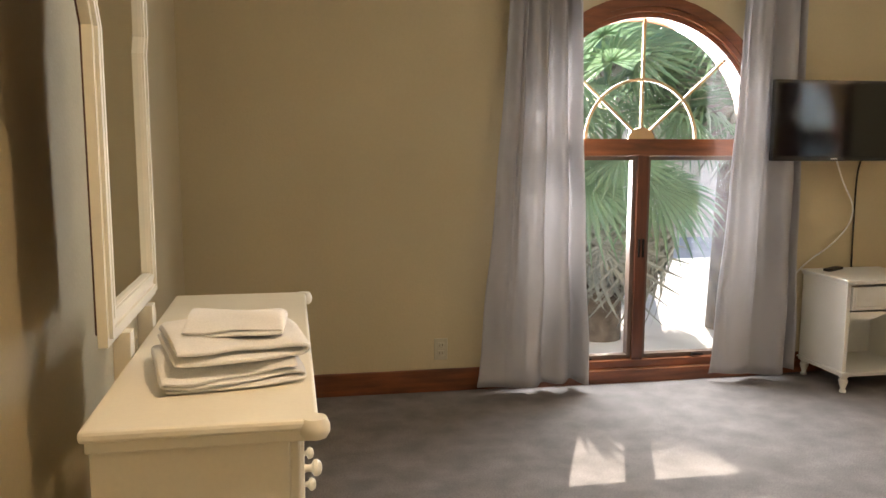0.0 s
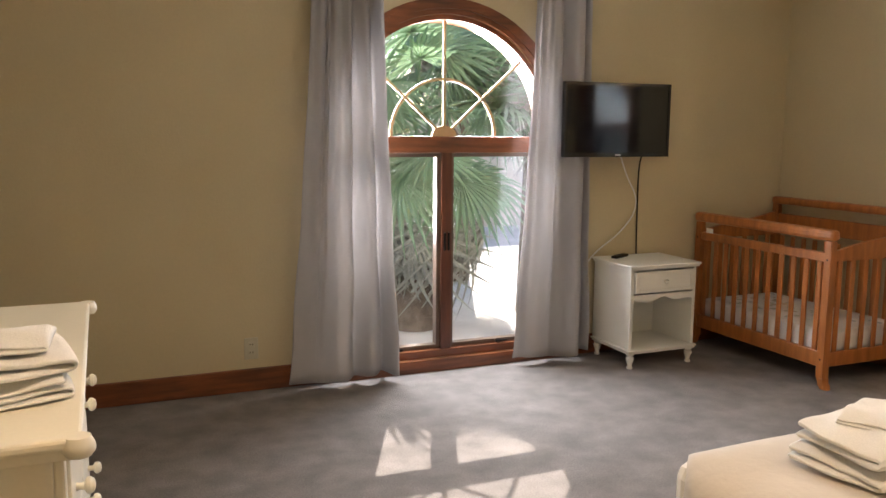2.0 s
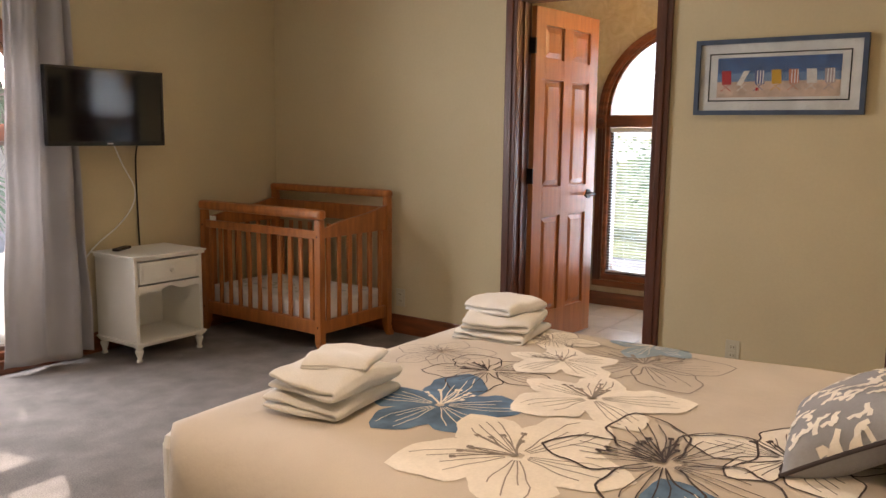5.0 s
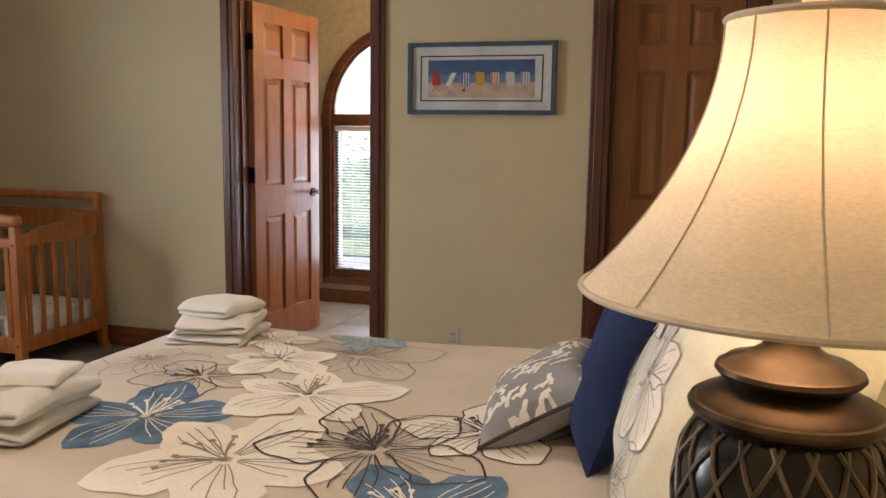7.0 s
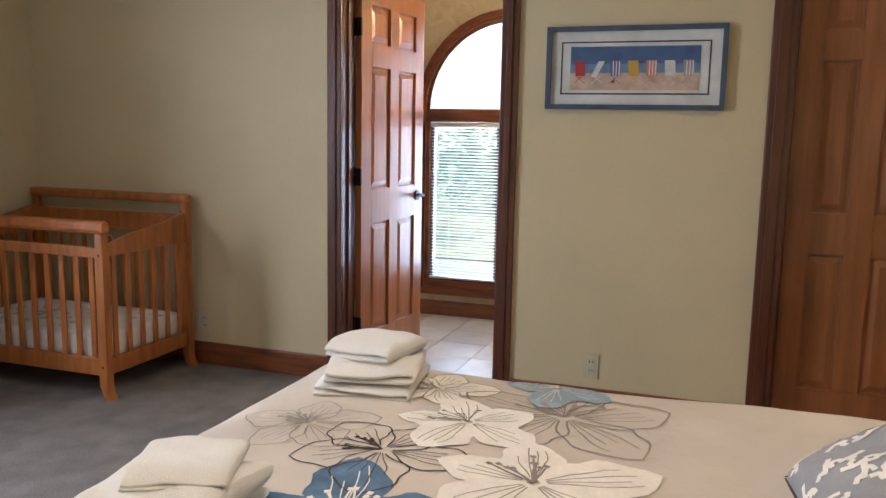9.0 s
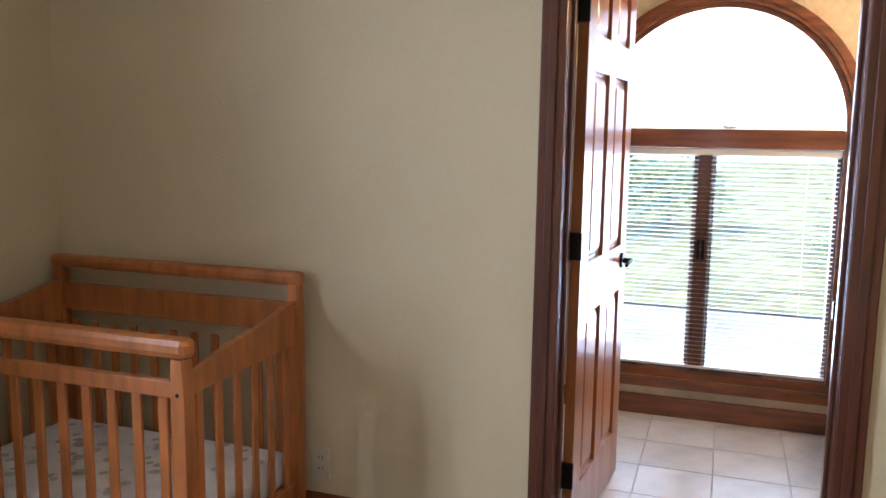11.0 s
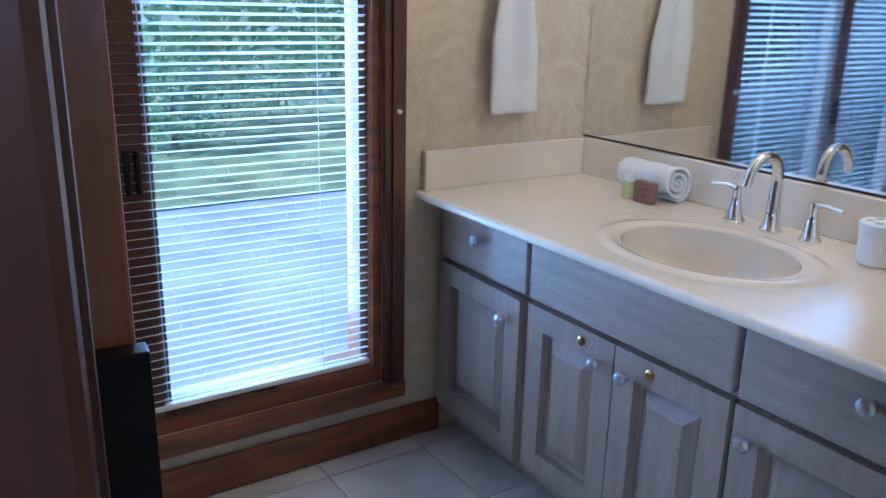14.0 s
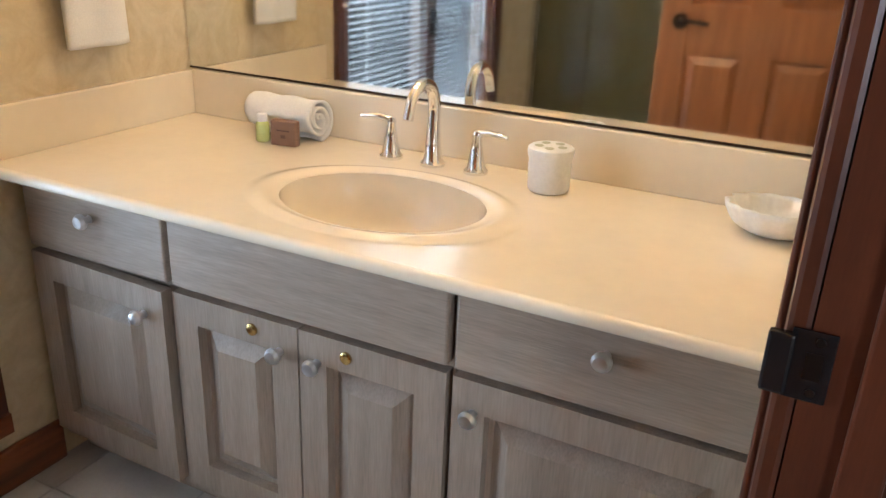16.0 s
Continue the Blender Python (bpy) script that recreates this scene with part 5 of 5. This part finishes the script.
vm = thing("vanity_mirror", "wide frameless mirror above the vanity", "mirror")
part("mirror_glass", box((0.13, BYS + 0.001, 0.874), (BX1 - 0.004, BYS + 0.007, 1.98)), MIRROR, vm)
part("edge_strip", box((0.13, BYS + 0.001, 0.8695), (BX1 - 0.004, BYS + 0.0085, 0.8745)), BRONZE, vm, "dark worn mirror edge")
vl = thing("vanity_light", "brass bar light with round frosted bulbs above the mirror", "light fixture")
part("bar", box((0.35, BYS + 0.001, 2.07), (1.55, BYS + 0.03, 2.17), 0.006), BRASS, vl)
for _x in (0.55, 0.95, 1.35):
    part("bulb_socket", lathe([(0.025, 0), (0.025, 0.05)], 16), BRASS, vl, "", True).matrix_local = pose(_x, BYS + 0.03, 2.12, -90)

# faucet
fa = thing("faucet", "polished chrome widespread faucet with two lever handles", "faucet")
FX, FY = 0.917, -3.625
part("spout_base", lathe([(0.027, 0), (0.027, 0.006), (0.02, 0.014), (0.0165, 0.05), (0.0135, 0.10)], 24), CHROME, fa, "", True).matrix_local = pose(FX, FY, CZ)
part("spout", tube(spline([(FX, FY, CZ + 0.09), (FX, FY, CZ + 0.135), (FX, FY + 0.018, CZ + 0.172), (FX, FY + 0.058, CZ + 0.182), (FX, FY + 0.095, CZ + 0.158), (FX, FY + 0.112, CZ + 0.118)], 28), [0.0135 - 0.0001 * i for i in range(29)], 16), CHROME, fa, "", True)
for _s in (-1, 1):
    hx = FX + _s * 0.103
    hb = part("handle", lathe([(0.026, 0), (0.026, 0.006), (0.02, 0.012), (0.014, 0.045), (0.009, 0.075), (0.011, 0.082), (0.008, 0.09)], 24), CHROME, fa, "", True)
    hb.matrix_local = pose(hx, FY, CZ)
    part("lever", tube([(0, 0, 0.084), (_s * 0.03, 0.004, 0.09), (_s * 0.072, 0.01, 0.086)], [0.007, 0.006, 0.0045], 10), CHROME, hb, "", True)

# things on the counter
cup = thing("toothbrush_holder", "round white ceramic toothbrush holder with ridged sides", "toothbrush holder", pose(0.643, -3.60, CZ + 0.001))
part("cup", lathe([(0.038, 0), (0.041, 0.004)] + [(0.041 + 0.0006 * (i % 2) + 0.0004 * i / 3, 0.01 + 0.006 * i) for i in range(10)] + [(0.045, 0.072), (0.046, 0.078), (0.045, 0.086), (0.04, 0.089)], 40), WHITEP, cup, "", True)
for _a in range(5):
    part("hole", lathe([(0.009, 0), (0.009, 0.0012)], 16), SAGE, cup).matrix_local = pose(0.024 * math.cos(_a * 1.2566 + 0.5), 0.024 * math.sin(_a * 1.2566 + 0.5), 0.0885)
roll = thing("rolled_towel", "rolled white hand towel on the vanity", "towel")
bm = bmesh.new()
_spi = [(0.008 + 0.043 * a / (5.5 * math.pi), a) for a in [5.5 * math.pi * i / 110 for i in range(111)]]
_cols = []
for _j in range(15):
    x = 1.225 + 0.185 * _j / 14
    _cols.append([bm.verts.new((x + 0.004 * math.sin(a), -3.648 + 1.12 * r * math.cos(a), CZ + 0.052 + 0.98 * r * math.sin(a) + 0.002 * math.sin(_j + a))) for r, a in _spi])
for a, b in zip(_cols, _cols[1:]):
    for i in range(len(_spi) - 1):
        bm.faces.new((a[i], b[i], b[i + 1], a[i + 1]))
_o = part("cloth", bm, TOWEL, roll, "", True)
_m = _o.modifiers.new("thick", "SOLIDIFY")
_m.thickness = 0.0065
soap = thing("soap_box", "small brown wrapped soap leaning on the towel", "soap", pose(1.268, -3.572, CZ + 0.001, 0, 0, 8))
part("wrapper", box((-0.032, -0.011, 0), (0.032, 0.011, 0.058), 0.003), mat("kraft_paper", (0.24, 0.13, 0.08), 0.7, vary=0.08), soap)
part("printed_bar", box((-0.016, 0.0108, 0.034), (0.016, 0.0116, 0.037)), mat("brown_ink", (0.12, 0.06, 0.04), 0.7), soap)
part("printed_mark", box((-0.006, 0.0108, 0.018), (0.006, 0.0116, 0.026)), mat("brown_ink_pale", (0.15, 0.08, 0.05), 0.7), soap)
bot = thing("lotion_bottle", "small clear bottle of pale green lotion", "bottle", pose(1.334, -3.574, CZ + 0.001))
part("bottle", lathe([(0.013, 0), (0.0155, 0.003), (0.0155, 0.04), (0.012, 0.046), (0.009, 0.048)], 20), mat("green_lotion", (0.55, 0.60, 0.22), 0.25, vary=0.05), bot, "", True)
part("cap", lathe([(0.012, 0.047), (0.012, 0.062), (0.011, 0.064)], 20), WHITEP, bot, "", True)
shell = thing("shell_dish", "white scalloped shell soap dish", "soap dish", pose(0.215, -3.58, CZ + 0.001))
bm = bmesh.new()
_prev = None
for _k in range(10):
    f = _k / 9
    ring = []
    for i in range(60):
        a = 2 * math.pi * i / 60
        r = (0.03 + 0.045 * math.sin(f * math.pi / 2)) * (1 + 0.05 * f * math.cos(14 * a))
        ring.append(bm.verts.new((r * 1.15 * math.cos(a), r * 0.9 * math.sin(a), 0.001 + 0.052 * f ** 1.6)))
    if _prev:
        for i in range(60):
            bm.faces.new((_prev[i], _prev[(i + 1) % 60], ring[(i + 1) % 60], ring[i]))
    else:
        bm.faces.new(ring)
    _prev = ring
_o = part("dish", bm, WHITEP, shell, "", True)
_m = _o.modifiers.new("thick", "SOLIDIFY")
_m.thickness = 0.004

# towel ring
tr = thing("towel_ring", "brass and white towel ring on the wallpaper", "towel ring")
part("mount", lathe([(0.024, 0), (0.024, 0.006), (0.014, 0.014), (0.01, 0.04)], 20), BRASS, tr, "", True).matrix_local = pose(BX1, -3.385, 1.475, 0, -90, 0)
part("ring", tube([(BX1 - 0.042, -3.385 + 0.06 * math.sin(2 * math.pi * i / 40), 1.41 + 0.06 * math.cos(2 * math.pi * i / 40)) for i in range(41)], 0.0055, 10), WHITEP, tr, "", True)
ht = thing("hand_towel", "white hand towel hanging through the towel ring", "towel")
bm = bmesh.new()
_g = []
for _j in range(31):
    v = _j / 30
    z = 1.335 - 0.375 * v
    wd = 0.115 + 0.055 * min(1, v * 2.2)
    _g.append([bm.verts.new((BX1 - 0.045 - 0.012 * math.sin(i / 24 * 9 + 1) * (1 - 0.5 * v) - 0.012 * math.sin(math.pi * i / 24), -3.395 - 0.01 * v + wd * (0.5 - i / 24), z + 0.03 * (1 - v) * math.sin(i / 24 * math.pi) - (0.03 * (1 - v) * i / 24))) for i in range(25)])
for a, b in zip(_g, _g[1:]):
    for i in range(24):
        bm.faces.new((a[i], a[i + 1], b[i + 1], b[i]))
_o = part("cloth", bm, TOWEL, ht, "", True)
_m = _o.modifiers.new("thick", "SOLIDIFY")
_m.thickness = 0.018

# blind on the bathroom window
bl = thing("window_blind", "white horizontal mini blind with open slats", "blind")
BLY0, BLY1 = B_C - B_R + 0.035, B_C + B_R - 0.035
part("head_rail", box((BX1 + 0.004, BLY0, 1.335), (BX1 + 0.034, BLY1, 1.366), 0.003), WHITEP, bl)
part("bottom_rail", box((BX1 + 0.006, BLY0, 0.262), (BX1 + 0.03, BLY1, 0.276), 0.003), WHITEP, bl)
bm = bmesh.new()
_p = [(-0.0125, -0.0018), (-0.006, 0.0), (0.0, 0.0006), (0.006, 0.0), (0.0125, -0.0018)]
_va = [bm.verts.new((x, BLY0 + 0.004, z)) for x, z in _p]
_vb = [bm.verts.new((x, BLY1 - 0.004, z)) for x, z in _p]
for i in range(4):
    bm.faces.new((_va[i], _va[i + 1], _vb[i + 1], _vb[i]))
_sl = finish(bm, True)
for _i in range(48):
    part("slat", _sl, SLAT, bl).matrix_local = pose(BX1 + 0.019, 0, 0.29 + _i * 0.0222, 0, 16, 0)
for _y in (BLY0 + 0.14, B_C, BLY1 - 0.14):
    part("ladder_cord", tube([(BX1 + 0.019, _y, 0.27), (BX1 + 0.019, _y, 1.34)], 0.0011, 5), WHITEP, bl)
part("wand", tube([(BX1 + 0.0, BLY1 - 0.06, 1.33), (BX1 - 0.002, BLY1 - 0.062, 0.75)], 0.0035, 6), WHITEP, bl)
part("cord_knob", lathe([(0.006, 0), (0.006, 0.012)], 10), WHITEP, bl).matrix_local = pose(BX1 - 0.024, -3.035, 0.98, 0, -90, 0)

# pleated fan shade in the arched head, and a starfish on the transom
fs = thing("arch_shade", "white pleated fabric fan shade in the arched window head", "blind")
bm = bmesh.new()
_rr, _n = B_R - 0.034, 96
_in = [bm.verts.new((BX1 + 0.03 + 0.006 * (i % 2), B_C + 0.05 * math.cos(math.pi * i / _n), B_S + 0.006 + 0.05 * math.sin(math.pi * i / _n))) for i in range(_n + 1)]
_out = [bm.verts.new((BX1 + 0.024 + 0.016 * (i % 2), B_C + _rr * math.cos(math.pi * i / _n), B_S + 0.006 + (_rr - 0.008) * math.sin(math.pi * i / _n))) for i in range(_n + 1)]
for i in range(_n):
    bm.faces.new((_in[i], _out[i], _out[i + 1], _in[i + 1]))
part("pleats", bm, FANCLOTH, fs)
part("hub", slab([(B_C + 0.052 * math.cos(math.pi * i / 12), B_S + 0.004 + 0.054 * math.sin(math.pi * i / 12)) for i in range(13)], [], BX1 + 0.026, BX1 + 0.028, "yz"), FANCLOTH, fs)
sf = thing("starfish", "small pale dried starfish lying on the window transom", "starfish", pose(BX1 + 0.008, -2.46, B_S + 0.001))
bm = bmesh.new()
_c0, _c1 = bm.verts.new((0, 0, 0.016)), bm.verts.new((0, 0, 0.0))
_pt = [bm.verts.new(((0.05 if i % 2 == 0 else 0.015) * 0.3 * math.cos(i * math.pi / 5), (0.055 if i % 2 == 0 else 0.017) * math.sin(i * math.pi / 5), 0.014 if i in (2, 8) else 0.005)) for i in range(10)]
for i in range(10):
    bm.faces.new((_c0, _pt[i], _pt[(i + 1) % 10]))
    bm.faces.new((_c1, _pt[(i + 1) % 10], _pt[i]))
part("body", bm, mat("starfish_skin", (0.55, 0.45, 0.35), 0.9, bump=0.8, bscale=120), sf)

# shower at the far end of the bathroom
sc = thing("shower_screen", "chrome framed clear glass shower screen", "shower screen")
part("glass_panel", box((0.14, -1.304, 0.10), (BX1 - 0.02, -1.296, 1.95)), SHOWER_GLASS, sc)
for lo, hi in (((0.13, -1.315, 0.06), (0.16, -1.285, 2.0)), ((BX1 - 0.03, -1.315, 0.06), (BX1 - 0.001, -1.285, 2.0)), ((0.13, -1.315, 1.95), (BX1 - 0.001, -1.285, 2.0)), ((0.13, -1.315, 0.06), (BX1 - 0.001, -1.285, 0.10)), ((0.86, -1.315, 0.10), (0.885, -1.285, 1.95))):
    part("frame_bar", box(lo, hi, 0.003), CHROME, sc)
structure("shower_curb", box((0.126, -1.36, 0.0), (BX1 - 0.02, -1.24, 0.06), 0.005), TILE, "beige tiled shower kerb", "kerb")

# ---- outdoors ----
structure("ground", box((-200, 0.17, -0.9), (200, 300, -0.35)), CONCRETE, "pale sunlit paving outside the windows", "ground")
structure("ground_side", box((1.85, -200, -0.9), (200, 0.165, -0.352)), ASPHALT, "grey driveway beside the house", "ground")
structure("lawn", box((6.2, -60, -0.34), (60, 16, -0.33)), GRASS, "sunlit green lawn", "lawn")


# unseen slab, added only to keep direct sun off the vanity counter
structure("roof_eave", box((BX1 + 0.161, -6.5, 2.58), (BX1 + 0.45, 0.16, 2.70)), STUCCO, "unseen slab added to block sun above the bathroom window", "eave")


def fan_leaf(L, n, droop, seed):
    """A fan palm leaf: folded pointed segments spreading from the end of a stalk along +x."""
    rnd = random.Random(seed)
    bm = bmesh.new()
    for k in range(n):
        a = radians(-125 + 250 * k / (n - 1))
        ll = L * (0.72 + 0.28 * math.cos(a * 0.6)) * rnd.uniform(0.9, 1.05)
        w = L * 0.042
        ca, sa = math.cos(a), math.sin(a)
        prev = None
        for i in range(7):
            s = i / 6
            rr = ll * s
            ww = w * (0.25 + 1.5 * s if s < 0.5 else max(0.02, 2 * (1 - s)))
            z = -droop * s ** 2.4 * ll + 0.02 * math.sin(k * 1.7) * s
            c = Vector((ca * rr, sa * rr, z))
            p = [bm.verts.new(c + Vector((-sa * ww, ca * ww, -0.3 * ww))), bm.verts.new(c + Vector((0, 0, 0.35 * ww))), bm.verts.new(c + Vector((sa * ww, -ca * ww, -0.3 * ww)))]
            if prev:
                bm.faces.new((prev[0], prev[1], p[1], p[0]))
                bm.faces.new((prev[1], prev[2], p[2], p[1]))
            prev = p
    tube([(-L * 0.75, 0, -0.12 * L), (-L * 0.3, 0, 0.0), (0, 0, 0)], [0.02, 0.014, 0.008], 6, bm)
    return finish(bm, False)


LEAVES = [fan_leaf(0.55, 26, 0.25, 1), fan_leaf(0.6, 28, 0.45, 2), fan_leaf(0.5, 24, 0.6, 3)]
DEAD = [fan_leaf(0.55, 20, 0.9, 4), fan_leaf(0.6, 18, 1.3, 5)]


def palm(x, y, z0, crown, seed, live, dead, label):
    rnd = random.Random(seed)
    t = thing("palm_tree", label, "palm tree", pose(x, y, z0))
    part("trunk", tube([(0, 0, 0), (0.02, 0, crown * 0.5), (0, 0.02, crown)], [0.2, 0.17, 0.15], 14), BARK, t, "", True)
    for k in range(live):
        az, el = rnd.uniform(0, 360), rnd.uniform(-25, 70)
        me = LEAVES[k % 3]
        o = part("leaf", me, LEAF, t)
        o.matrix_local = pose(0, 0, crown + 0.1) @ pose(0, 0, 0, 0, 0, az) @ pose(0, 0, 0, 0, -el, 0) @ pose(rnd.uniform(0.55, 1.0), 0, 0, rnd.uniform(-35, 35), rnd.uniform(10, 50), 0)
    for k in range(dead):
        az = rnd.uniform(0, 360)
        o = part("dry_leaf", DEAD[k % 2], DEADLEAF, t)
        o.matrix_local = pose(0, 0, crown - rnd.uniform(0.0, 0.5)) @ pose(0, 0, 0, 0, 0, az) @ pose(rnd.uniform(0.25, 0.6), 0, -0.2, rnd.uniform(-30, 30), rnd.uniform(55, 85), 0)
    return t


palm(-1.75, 2.35, -0.36, 1.55, 3, 34, 46, "fan palm with green leaves and a dry hanging skirt")
palm(-2.85, 2.9, -0.36, 1.6, 17, 26, 46, "low fan palm with a dense grey skirt of dry leaves")
palm(-0.45, 2.5, -0.36, 2.75, 41, 17, 30, "fan palm leaning its fronds over the window")
palm(-3.6, 4.2, -0.36, 2.7, 7, 34, 20, "taller fan palm with green leaves behind the first")
palm(-0.5, 4.4, -0.36, 3.0, 12, 40, 20, "tall fan palm further from the house")
palm(-1.9, 6.0, -0.36, 3.3, 23, 44, 20, "tall fan palm in front of the garden wall")
structure("garden_wall", slab(rect(-16, -0.4, 14, 1.78), [], 9.0, 9.2, "xz"), STUCCO, "pale stucco garden wall behind the palms", "wall")


def shrub(x, y, r, h, seed, label):
    rnd = random.Random(seed)
    t = thing("shrub", label, "shrub", pose(x, y, -0.345))
    bm = bmesh.new()
    for k in range(1300):
        v = Vector((rnd.gauss(0, 1), rnd.gauss(0, 1), rnd.gauss(0, 1))).normalized()
        rr = (0.6 + 0.4 * rnd.random()) * (1 + 0.35 * noise.noise(v * 2.3 + Vector((seed, 0, 0))))
        p = Vector((v.x * r * rr, v.y * r * rr, h * 0.5 + v.z * h * 0.5 * rr))
        if p.z < 0.02:
            continue
        e = Vector((rnd.gauss(0, 1), rnd.gauss(0, 1), rnd.gauss(0, 0.6))).normalized()
        f = e.cross(v + Vector((0.01, 0.02, 0.03))).normalized()
        s = rnd.uniform(0.04, 0.085) * max(0.7, r)
        bm.faces.new([bm.verts.new(q) for q in (p, p + e * s + f * s * 0.4, p + e * s * 2, p + e * s - f * s * 0.4)])
    part("foliage", bm, BUSHM, t)
    part("stems", tube([(0, 0, 0), (0.03, 0.02, h * 0.6)], [0.05, 0.02], 8), BARK, t)


for _k, (_x, _y, _rr, _h) in enumerate(((9.0, -4.4, 0.9, 1.0), (14.5, -1.4, 1.2, 1.4), (10.5, -5.5, 1.6, 1.9), (13.5, 1.0, 2.0, 2.0), (9.0, 2.6, 1.2, 1.8), (15.0, -8.0, 2.6, 2.3), (8.4, -7.6, 1.0, 1.3))):
    shrub(_x, _y, _rr, _h, 50 + _k, "leafy green shrub on the lawn")

# ---- floor tiles of the bathroom ----
_ts, _gap = 0.305, 0.004
tile_me = finish(box((_gap / 2, _gap / 2, -0.006), (_ts - _gap / 2, _ts - _gap / 2, 0.0), 0.0015, None, 1))
_x = 0.068
while _x < BX1 - 0.02:
    _w = min(_ts, BX1 - 0.001 - _x)
    _y = -3.70
    while _y < BYN - 0.05:
        o = part("tile", tile_me, TILE, bath_floor)
        o.matrix_local = pose(_x, _y, 0.0)
        o.scale = (_w / _ts, min(_ts, BYN - 0.001 - _y) / _ts, 1)
        _y += _ts
    _x += _ts
